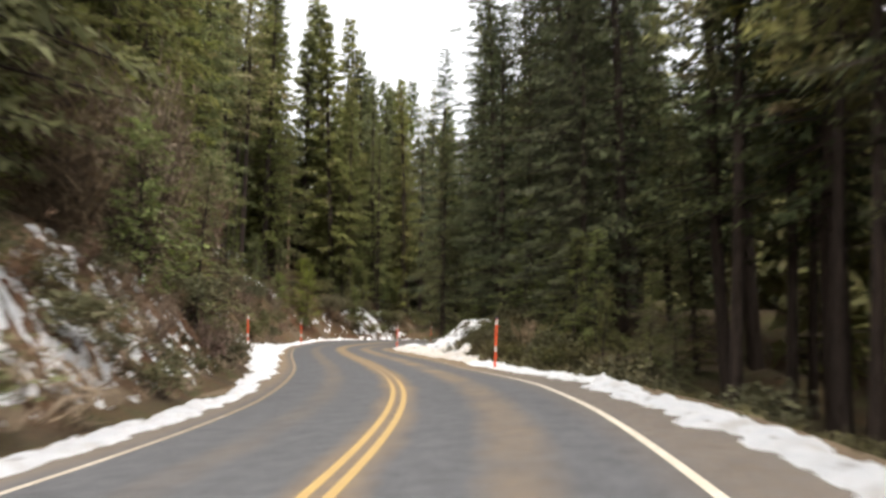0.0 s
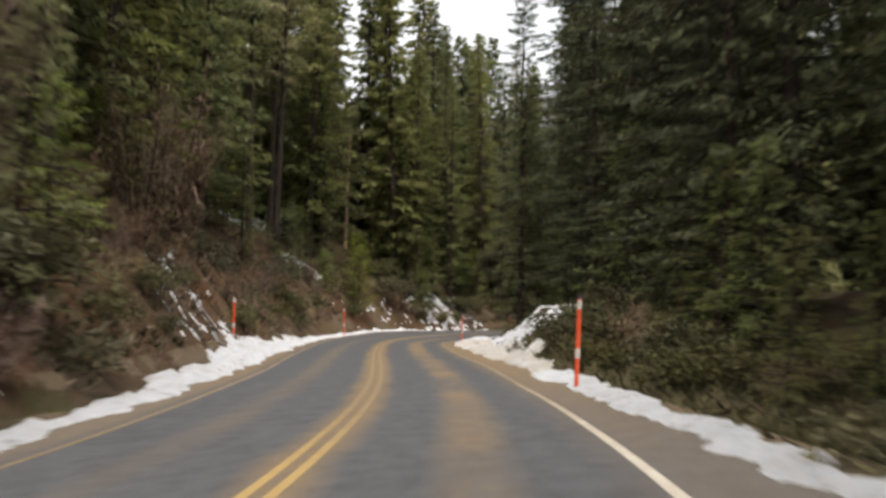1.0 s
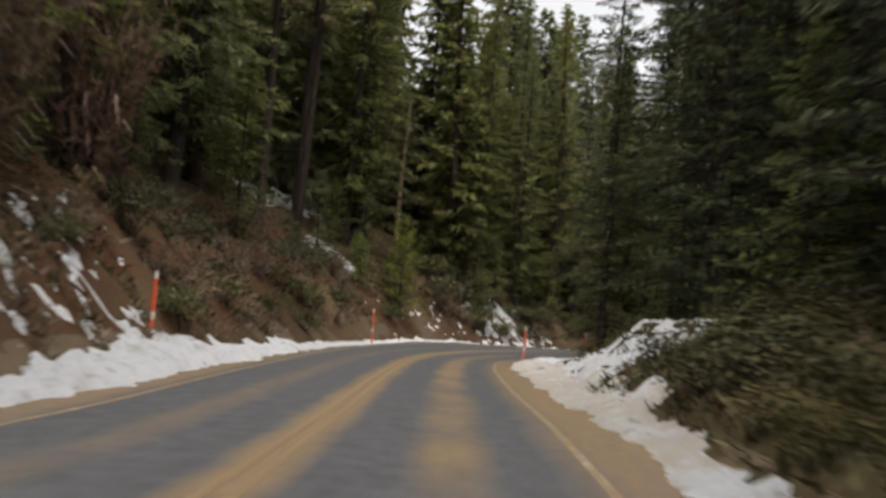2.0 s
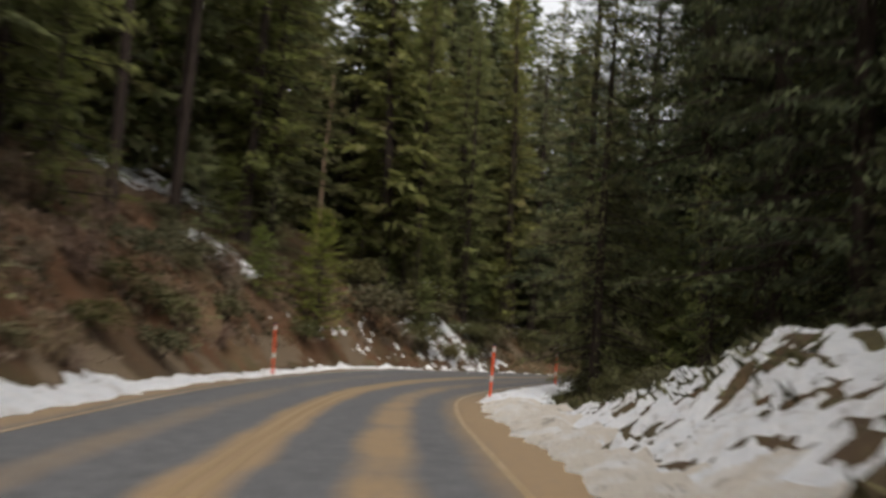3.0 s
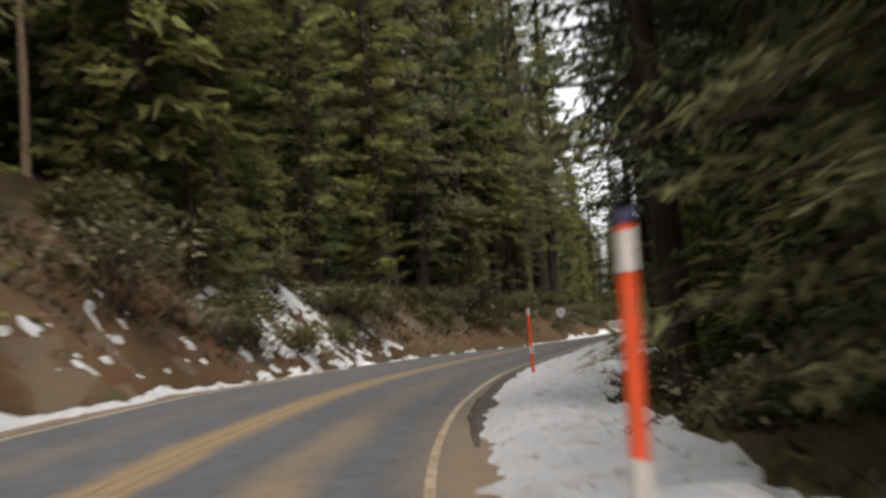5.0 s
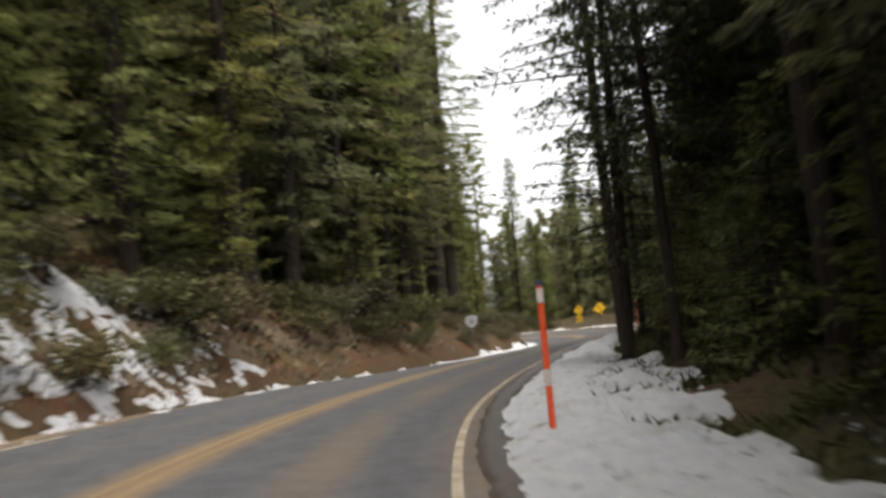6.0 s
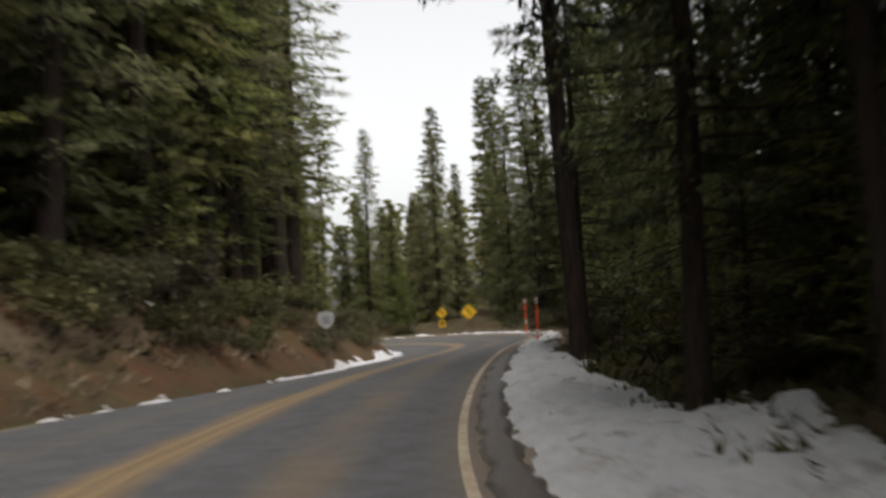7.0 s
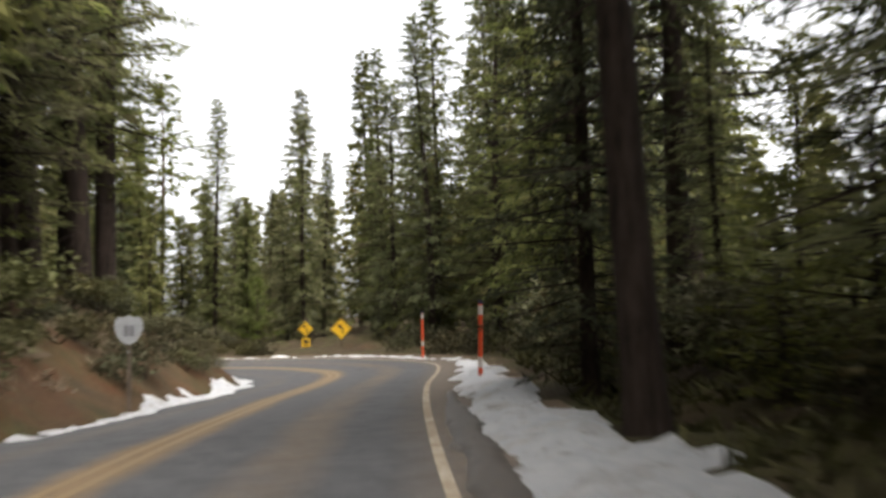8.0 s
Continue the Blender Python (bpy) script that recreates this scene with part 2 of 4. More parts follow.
BANK = [(-40.0, 0.03), (0.0, 0.037), (7.7, 0.055), (15.3, 0.065), (23.0, 0.067), (30.6, 0.04), (38.3, 0.016), (45.9, 0.027), (53.6, 0.012), (61.2, 0.003),
          (68.9, -0.013), (76.6, -0.022), (84.2, -0.049), (91.9, -0.071), (99.5, -0.077), (107.2, -0.049), (114.8, -0.042), (122.5, -0.009), (130.1, 0.037), (137.8, 0.077),
          (150.0, 0.08), (300.0, 0.08)]


def smooth_line(points, step=0.5):
    # a curve through the points, in even steps
    p = [Vector(q) for q in points]
    out = []
    for i in range(1, len(p) - 2):
        for k in range(40):
            t = k / 40
            a, b, c, d = p[i - 1], p[i], p[i + 1], p[i + 2]
            out.append(0.5 * ((2 * b) + (c - a) * t + (2 * a - 5 * b + 4 * c - d) * t * t + (3 * b - a - 3 * c + d) * t ** 3))
    out = np.array(out)
    gone = np.concatenate([[0], np.cumsum(np.hypot(*np.diff(out, axis=0).T))])
    s = np.arange(0, gone[-1], step)
    return np.stack([np.interp(s, gone, out[:, 0]), np.interp(s, gone, out[:, 1])], 1), s


LINE, DIST = smooth_line(MIDDLE)
DIST = DIST - DIST[np.argmin(np.hypot(LINE[:, 0] + 1.72, LINE[:, 1]))]  # counted from the walk's start
SIDE = np.gradient(LINE, axis=0)
SIDE = SIDE / np.linalg.norm(SIDE, axis=1)[:, None]
SIDE = np.stack([SIDE[:, 1], -SIDE[:, 0]], 1)  # to the right


def level(s):
    return np.interp(s, [a for a, _ in LEVEL], [b for _, b in LEVEL])


def bank(s):
    return np.interp(s, [a for a, _ in BANK], [b for _, b in BANK])


def road_xy(s, u):
    i = np.interp(s, DIST, np.arange(len(DIST)))
    k = np.arange(len(DIST))
    return (np.interp(i, k, LINE[:, 0]) + u * np.interp(i, k, SIDE[:, 0]), np.interp(i, k, LINE[:, 1]) + u * np.interp(i, k, SIDE[:, 1]))


def road_z(s, u):
    return level(s) + np.clip(u, -5.5, 5.5) * bank(s)


def locate(x, y):
    # the stretch along the road and the metres to its right, of any place
    x, y = np.atleast_1d(np.asarray(x, float)), np.atleast_1d(np.asarray(y, float))
    s, u = np.empty(x.shape), np.empty(x.shape)
    for a in range(0, len(x), 4000):
        dx, dy = x[a:a + 4000, None] - LINE[None, :, 0], y[a:a + 4000, None] - LINE[None, :, 1]
        i = np.argmin(dx * dx + dy * dy, 1)
        r = np.arange(len(i))
        s[a:a + 4000] = DIST[i]
        side = dx[r, i] * SIDE[i, 0] + dy[r, i] * SIDE[i, 1]
        u[a:a + 4000] = np.sign(side) * np.sqrt((dx * dx + dy * dy)[r, i])
    return s, u


def fuzz(x, y, size, seed=0.0, octaves=4):
    return np.array([noise.fractal(Vector((a / size, b / size, seed)), 0.7, 2.0, octaves) for a, b in zip(np.atleast_1d(x), np.atleast_1d(y))])


def span(s, stops):
    return np.interp(s, [a for a, _ in stops], [b for _, b in stops])


def height(x, y, rough=True):
    """The ground's height: a cut bank and hillside to the left, a drop, a mound and then flat woods to the right."""
    s, u = locate(x, y)
    z = road_z(s, u)
    left = np.maximum(0, -u - span(s, [(0, 5.0), (40, 5.0), (60, 4.8), (100, 4.2), (112, 3.8), (122, 3.5), (130, 3.0), (140, 2.95), (147, 2.9), (151, 2.9), (154, 3.6), (158, 5.4)]))
    cut = span(s, [(-40, 2.5), (0, 3.0), (20, 3.6), (45, 4.4), (60, 4.2), (85, 3.6), (110, 3.4), (125, 2.9), (140, 2.7), (150, 2.5), (154, 1.9), (159, 0.5), (300, 0.4)])
    hill = span(s, [(-40, 0.5), (30, 0.55), (60, 0.62), (100, 0.62), (120, 0.5), (140, 0.3), (155, 0.12), (300, 0.1)])
    up = cut * (1 - np.exp(-left * 1.1 / np.maximum(cut, 0.3))) + hill * np.maximum(0, left - 1.0) * 40 / (40 + left * 0.6)
    right = np.maximum(0, u - span(s, [(0, 4.9), (40, 4.8), (60, 4.9), (80, 5.8), (100, 6.6), (300, 6.2)]))
    drop = span(s, [(-40, -0.6), (22, -0.62), (32, -0.4), (38, -0.12), (44, 0.0), (300, 0.0)])
    away = drop * right * 12 / (12 + right)
    knoll = span(s, [(27, 0.0), (36, 0.8), (44, 1.9), (54, 1.9), (64, 1.6), (71, 0.9), (78, 0.4), (110, 0.25), (300, 0.3)])
    away = away + knoll * (1 - np.exp(-right * 0.55)) + span(s, [(30, 0.0), (60, 0.05), (300, 0.04)]) * right
    z = z + up + away - np.where((np.abs(u) < 4.3) & (left <= 0), 0.12, 0.0)
    if rough:
        wild = np.clip(np.maximum(left, np.maximum(u - 4.6, 0)) / 2.5, 0, 1)
        z = z + np.clip(left, 0, 2.0) / 2.0 * np.clip(4.5 - left * 0.6, 0, 1) * fuzz(s, u * 0.22, 1.5, 23.0, 3) * 0.42
        z = z + wild * (fuzz(x, y, 5.0) * 0.5 + fuzz(x, y, 1.6, 7.0, 3) * 0.24)
    return z


def mesh_object(name, verts, faces, mat, smooth=True, parent=None):
    me = bpy.data.meshes.new(name)
    me.from_pydata([tuple(v) for v in verts], [], [tuple(f) for f in faces])
    me.materials.append(mat)
    if smooth:
        me.polygons.foreach_set("use_smooth", [True] * len(me.polygons))
    me.update()
    ob = new(name, me)
    ob.parent = parent
    return ob


def grid_faces(rows, cols):
    i = np.arange((rows - 1) * cols).reshape(rows - 1, cols)[:, :-1].ravel()
    return np.stack([i, i + 1, i + cols + 1, i + cols], 1)


def halved(f):
    return np.concatenate([f[:, [0, 1, 2]], f[:, [0, 2, 3]]])


def ribbon(name, s0, s1, step, us, mat, lift):
    """A strip along the road, with its map in metres."""
    ss, us = np.arange(s0, s1, step), np.asarray(us)
    S, U = np.repeat(ss, len(us)), np.tile(us, len(ss))
    x, y = road_xy(S, U)
    ob = mesh_object(name, np.stack([x, y, road_z(S, U) + lift], 1).tolist(), grid_faces(len(ss), len(us)).tolist(), mat)
    layer = ob.data.uv_layers.new(name="road")
    idx = np.empty(len(ob.data.loops), int)
    ob.data.loops.foreach_get("vertex_index", idx)
    layer.data.foreach_set("uv", np.stack([U[idx], S[idx]], 1).ravel())
    return ob


near = 0.55
xs = np.concatenate([[-1800, -900, -450, -250, -150, -100, -75], np.arange(-60, -30, 1.5), np.arange(-30, 34, near), np.arange(34, 64, 1.5), [75, 100, 150, 250, 450, 900, 1800]])
ys = np.concatenate([[-1800, -900, -450, -200, -100, -60], np.arange(-40, -6, 2.0), np.arange(-6, 175, near), np.arange(175, 230, 2.0), [240, 270, 320, 400, 600, 900, 1800]])
GX, GY = np.meshgrid(xs, ys)
GZ = height(GX.ravel(), GY.ravel())
far_off = np.hypot(np.maximum(0, np.abs(GX) - 80), np.maximum(0, np.abs(GY - 95) - 150)).ravel()
GZ = np.where(far_off > 0, np.minimum(GZ, 14.0) * np.exp(-far_off / 250), GZ)
ground = mesh_object("ground", np.stack([GX.ravel(), GY.ravel(), GZ], 1).tolist(), halved(grid_faces(len(ys), len(xs))).tolist(), SOIL)
tagged(ground, "reddish-brown forest soil with needle litter and moss", "ground", kind="structure")
road = ribbon("road", -38, 215, 0.5, np.linspace(-4.4, 4.4, 23), ASPHALT, 0.0)
tagged(road, "grey two-lane asphalt road with sandy brown bands", "road", kind="structure")


def part(name, verts, faces, mat, parent, label="", smooth=False, kind=""):
    return tagged(mesh_object(name, verts, faces, mat, smooth, parent), label, kind=kind)


def stripe(name, s0, s1, u, wide, mat, label):
    ob = ribbon(name, s0, s1, 0.5, [u - wide / 2, u + wide / 2], mat, 0.005)
    return tagged(ob, label, "road marking", kind="structure")


stripe("centre_line", -34, 205, -0.12, 0.11, YELLOW, "worn yellow centre stripe painted on asphalt")
stripe("centre_line", -34, 205, 0.12, 0.11, YELLOW, "worn yellow centre stripe painted on asphalt")
stripe("edge_line", -34, 205, 3.2, 0.11, WHITE, "worn white edge stripe along the near lane")
stripe("edge_line", -34, 108, -3.2, 0.11, WHITE_FAR, "worn white edge stripe along the far lane")


# ---- shoulders and snow ----
def verge(name, side):
    ss = np.arange(-34, 205, 0.5)
    us = np.linspace(4.2, 5.05 if side > 0 else 5.6, 6)
    S, U = np.repeat(ss, len(us)), side * np.tile(us, len(ss))
    x, y = road_xy(S, U)
    z = np.where(np.abs(U) < 4.35, road_z(S, U) - 0.05, np.maximum(road_z(S, U) - 0.015, height(x, y, False))) + fuzz(x, y, 0.8, 3.0, 3) * 0.03
    f = grid_faces(len(ss), len(us))
    ob = mesh_object(name, np.stack([x, y, z], 1).tolist(), (f if side > 0 else f[:, ::-1]).tolist(), DIRT)
    return tagged(ob, "brown gravelly dirt shoulder beside the asphalt", "road shoulder", kind="structure")


verge("shoulder", 1)
verge("shoulder", -1)


def ground_at(x, y):
    """The height of the ground as its sheet of faces has it."""
    g = GZ.reshape(len(ys), len(xs))
    i, j = np.clip(np.searchsorted(xs, x) - 1, 0, len(xs) - 2), np.clip(np.searchsorted(ys, y) - 1, 0, len(ys) - 2)
    a, b = (x - xs[i]) / (xs[i + 1] - xs[i]), (y - ys[j]) / (ys[j + 1] - ys[j])
    p, q, r, s = g[j, i], g[j, i + 1], g[j + 1, i], g[j + 1, i + 1]
    return np.where(a > b, p + a * (q - p) + b * (s - q), p + b * (r - p) + a * (s - r))


def snow_sheet(name, s0, s1, u0, u1, depth, label, step=0.2, mat=None):
    """Snow lying on the ground wherever depth(s, u, x, y) is above nought, with its own ragged edge."""
    ss, us = np.arange(s0, s1, step), np.arange(u0, u1, step)
    S, U = np.repeat(ss, len(us)), np.tile(us, len(ss))
    x, y = road_xy(S, U)
    d = depth(S, U, x, y)
    keep = d > 0
    f = grid_faces(len(ss), len(us))
    f = f[keep[f].any(1)]
    used = np.unique(f)
    low = np.zeros(len(x))
    low[used] = ground_at(x[used], y[used])
    low[used] = np.where(np.abs(U[used]) < 5.6, np.maximum(low[used], road_z(S[used], U[used])), low[used])
    z = low + np.maximum(d, -0.15)
    remap = np.zeros(len(x), int)
    remap[used] = np.arange(len(used))
    ob = mesh_object(name, np.stack([x[used], y[used], z[used]], 1).tolist(), remap[f].tolist(), mat or SNOW)
    return tagged(ob, label, "snow", kind="structure")


def berm(near_edge, far_edge, thick, ragged=0.5, broken=0.0):
    def depth(s, u, x, y):
        a = np.abs(u)
        n, n2 = fuzz(x, y, 2.2, 11.0, 4), fuzz(x, y, 0.6, 5.0, 3)
        lo, hi = span(s, near_edge) + n * 0.35 + n2 * 0.12, span(s, far_edge) + n * ragged + n2 * 0.2
        inside = np.minimum(np.minimum(a - lo, hi - a), 0.6) - broken * np.maximum(0, 0.3 + fuzz(x, y, 1.6, 17.0, 3))
        inside = np.minimum(inside, np.minimum(s - s.min(), s.max() - s) * 0.35 - 0.05)
        return np.where(inside > 0, np.sqrt(np.maximum(inside, 0) / 0.6) * (span(s, thick) * (1 + n * 0.6) + n2 * 0.13 + fuzz(x, y, 0.3, 9.0, 2) * 0.085), inside * 0.7)
    return depth


def patches(amount, thick=0.10, size=1.6, seed=30.0, edge=1.0):
    """Broken snow: amount is a list over the stretch, nearer 1 where it lies thicker."""
    def depth(s, u, x, y):
        across = u * (2.0 if u.max() < 0 else 1.2)  # the banks are steep
        n = fuzz(s, across, size, seed, 5) + fuzz(s, across, 0.5, seed + 3, 3) * 0.5 + fuzz(s, across, 0.22, seed + 5, 2) * 0.38
        mid, half = (u.max() + u.min()) / 2, (u.max() - u.min()) / 2
        rim = np.minimum(1 - np.abs(u - mid) / half, np.minimum(s - s.min(), s.max() - s) / 3.0) * 1.5 * edge
        d = n + span(s, amount) - 0.55 + np.minimum(rim, 0.4) - 0.4
        return np.where(d > 0, 0.035 + np.minimum(d, 0.5) * 2 * thick, d * 0.6)
    return depth


RIGHT_NEAR = [(0, 4.2), (20, 4.05), (30, 4.1), (45, 4.1), (60, 4.1), (85, 3.9), (108, 3.75), (130, 3.75), (175, 3.9)]
RIGHT_FAR = [(0, 4.85), (20, 4.65), (30, 4.7), (42, 4.85), (50, 5.2), (58, 5.3), (64, 5.3), (70, 5.7), (76, 6.0), (80, 5.8), (86, 6.2), (93, 6.4), (100, 6.2), (107, 6.7), (112, 7.0), (117, 6.7), (122, 5.8), (126, 5.25), (132, 4.7), (145, 4.4), (152, 4.15), (175, 4.1)]
LEFT_NEAR = [(0, 3.95), (30, 3.9), (60, 3.9), (90, 3.7), (104, 3.6), (112, 3.45), (122, 3.3), (130, 2.6), (140, 2.5), (147, 2.5), (152, 2.6), (175, 4.0)]
LEFT_FAR = [(0, 4.9), (18, 4.6), (26, 4.5), (35, 4.6), (46, 4.9), (54, 5.6), (60, 5.1), (75, 4.4), (90, 4.2), (100, 4.1), (104, 3.95), (112, 3.7), (122, 3.5), (130, 2.9), (136, 2.9), (142, 3.0), (147, 3.05), (151, 3.0), (175, 4.4)]
snow_sheet("snow_bank", -20, 43, 3.6, 6.5, berm(RIGHT_NEAR, RIGHT_FAR, [(0, 0.13), (45, 0.16)], 0.2), "narrow ploughed white snow bank along the road's edge", 0.15)
snow_sheet("snow_bank", 40.5, 77, 3.6, 8.0, berm(RIGHT_NEAR, RIGHT_FAR, [(42, 0.15), (72, 0.24)], 0.5), "dirty cream ploughed snow bank at the foot of the knoll", 0.15, SNOW_DIRTY)
snow_sheet("snow_bank", 75, 175, 3.4, 9.5, berm(RIGHT_NEAR, RIGHT_FAR, [(72, 0.24), (100, 0.2), (114, 0.15), (145, 0.12), (152, 0.05), (175, 0.04)], 0.45), "broad white snow bank with a dirty edge under the firs", 0.17)
snow_sheet("snow_bank", -20, 104, -8.0, -3.4, berm(LEFT_NEAR, LEFT_FAR, [(0, 0.16), (36, 0.15), (44, 0.22), (54, 0.38), (62, 0.2), (75, 0.14), (104, 0.12)], 0.4), "ragged white snow strip at the foot of the bank", 0.18)
snow_sheet("snow_bank", 102.5, 136, -8.0, -2.2, berm(LEFT_NEAR, LEFT_FAR, [(90, 0.1), (136, 0.12)], 0.45, 0.5), "broken strip of snow at the road's edge", 0.12)
snow_sheet("snow_bank", 134, 175, -8.0, -2.2, berm(LEFT_NEAR, LEFT_FAR, [(136, 0.1), (145, 0.12), (175, 0.1)], 0.45), "white strip of snow at the road's edge", 0.18)
snow_sheet("snow_patch", 10, 33, -9.0, -5.2, patches([(10, 0.52), (22, 0.42), (33, 0.2)], size=0.8, seed=41.0), "broken snow lying on the wooded bank", 0.14)
snow_sheet("snow_patch", 54, 73, 4.8, 9.4, patches([(54, 0.46), (58, 0.62), (62, 0.62), (67, 0.46), (73, 0.36)], size=0.62, seed=52.0, edge=1.6), "broken snow on the brushy knoll", 0.11)
snow_sheet("snow_patch", 84, 106, -6.4, -4.2, patches([(84, -0.02), (90, -0.25), (97, 0.12), (106, -0.05)], size=0.7, seed=63.0), "scraps of snow among the shrubs on the bank")
snow_sheet("snow_patch", 106, 120, -7.0, -3.6, patches([(106, 0.45), (112, 0.6), (117, 0.45), (120, 0.3)], size=1.0, seed=74.0), "large broken patch of snow on the bank", 0.13)
snow_sheet("snow_patch", 118, 126, -17.0, -8.5, patches([(118, 0.35), (126, 0.35)], size=1.4, seed=85.0), "streak of snow running down the hillside")
snow_sheet("snow_patch", 87.5, 98, -17.0, -12.4, patches([(87, 0.75), (98, 0.75)], size=1.6, seed=96.0), "snow lying under trees on the hillside")
snow_sheet("snow_patch", 87, 93, -10.5, -8.0, patches([(87, 0.6), (93, 0.55)], size=1.0, seed=107.0), "small patch of snow on the hillside")
snow_sheet("snow_patch", 97.5, 104.5, 6.7, 9.6, patches([(97, 0.3), (105, 0.24)], thick=0.06, size=0.5, seed=140.0), "broken snow caught in the brush under the firs", 0.14)
snow_sheet("snow_patch", 47, 57, -8.5, -5.0, patches([(47, 0.15), (52, 0.25), (57, 0.2)], size=1.2, seed=129.0), "broken snow running down the bank")
snow_sheet("snow_patch", 124, 137, -8.0, -5.0, patches([(124, 0.2), (137, 0.25)], size=0.7, seed=118.0), "scraps of snow on the red bank")


def wet_edge(name, s0, s1, label):
    # broken, wet earth thrown up between the asphalt and the snow, with the shadow under the snow's lip in its colour
    ss, us = np.arange(s0, s1, 0.09), np.linspace(-0.5, 0.16, 12)
    S, A = np.repeat(ss, len(us)), np.tile(us, len(ss))
    U = A + span(S, RIGHT_NEAR)
    x, y = road_xy(S, U)
    n, n2 = fuzz(x, y, 1.4, 71.0, 4), fuzz(x, y, 0.3, 73.0, 3)
    wide = 0.17 * np.minimum(1, np.minimum(S - s0, s1 - S) / 5) * (1 + n * 0.6)
    lift = np.clip(wide + 0.03 - np.abs(A + 0.16) + n2 * 0.05, -0.1, 0.08) * 0.7
    ob = mesh_object(name, np.stack([x, y, road_z(S, U) + lift], 1).tolist(), grid_faces(len(ss), len(us)).tolist(), WET_SHADOWED)
    return tagged(ob, label, "road shoulder", kind="structure")


wet_edge("wet_edge", 90, 136, "wet broken earth along the snow's edge, darkened for the shadow under its lip")

# ---- trees ----
def tube(points, radii, sides):
    v, f = [], []
    for k, (p, r) in enumerate(zip(points, radii)):
        for j in range(sides):
            a = 2 * math.pi * j / sides
            v.append((p[0] + r * math.cos(a), p[1] + r * math.sin(a), p[2]))
        if k:
            o = (k - 1) * sides
            f += [(o + j, o + (j + 1) % sides, o + sides + (j + 1) % sides, o + sides + j) for j in range(sides)]
    return v, f


def limb(v, f, a, b, r):
    # a thin three-sided limb from a to b
    a, b = np.array(a), np.array(b)
    d = (b - a) / np.linalg.norm(b - a)
    e = np.cross(d, (0, 0, 1.0))
    e = e / (np.linalg.norm(e) + 1e-6)
    g = np.cross(d, e)
    o = len(v)
    for p, q in ((a, r), (b, r * 0.25)):
        for t in (0, 2.1, 4.2):
            v.append(tuple(p + q * (e * math.cos(t) + g * math.sin(t))))
    f += [(o + j, o + (j + 1) % 3, o + 3 + (j + 1) % 3, o + 3 + j) for j in range(3)]


def sprays(rng, base, tip, count, size, droop, slim, verts, faces):
    """Needle sprays along one limb: small drooping blades to both sides and beyond the tip."""
    base, tip = np.array(base), np.array(tip)
    d = tip - base
    run = np.linalg.norm(d)
    d = d / run
    t = 0.10 + 0.92 * ((np.arange(count) + rng.random(count)) / count) ** 0.8
    p = base + d * run * t[:, None]
    p[:, 2] -= droop * run * t * t
    side = np.cross(d, (0, 0, 1.0))
    side = side / (np.linalg.norm(side) + 1e-6)
    p[:, 2] += rng.uniform(-0.2, 0.14, count) * run * (1.1 - t)
    p += side * (rng.uniform(-0.22, 0.22, (count, 1)) * run * (1 - 0.6 * t[:, None]))
    way = d * rng.uniform(0.25, 1.0, (count, 1)) + side * rng.uniform(-1.0, 1.0, (count, 1)) + np.array((0, 0, 1.0)) * rng.uniform(-0.75, 0.5, (count, 1))
    way /= np.linalg.norm(way, axis=1)[:, None]
    ln = (size * rng.uniform(0.5, 1.4, count) * (1.1 - 0.35 * t))[:, None]
    tilt = np.concatenate([rng.uniform(-0.8, 0.8, (count, 2)), np.ones((count, 1))], 1)
    wd = np.cross(way, tilt)
    wd = wd / np.linalg.norm(wd, axis=1)[:, None] * ln * rng.uniform(0.7, 1.3, (count, 1)) * slim
    end = p + way * ln
    end[:, 2] -= ln[:, 0] * 0.28
    o = len(verts)
    verts += np.stack([p - wd, p + wd, end], 1).reshape(-1, 3).tolist()
    faces += (o + np.arange(count)[:, None] * 3 + np.arange(3)).tolist()


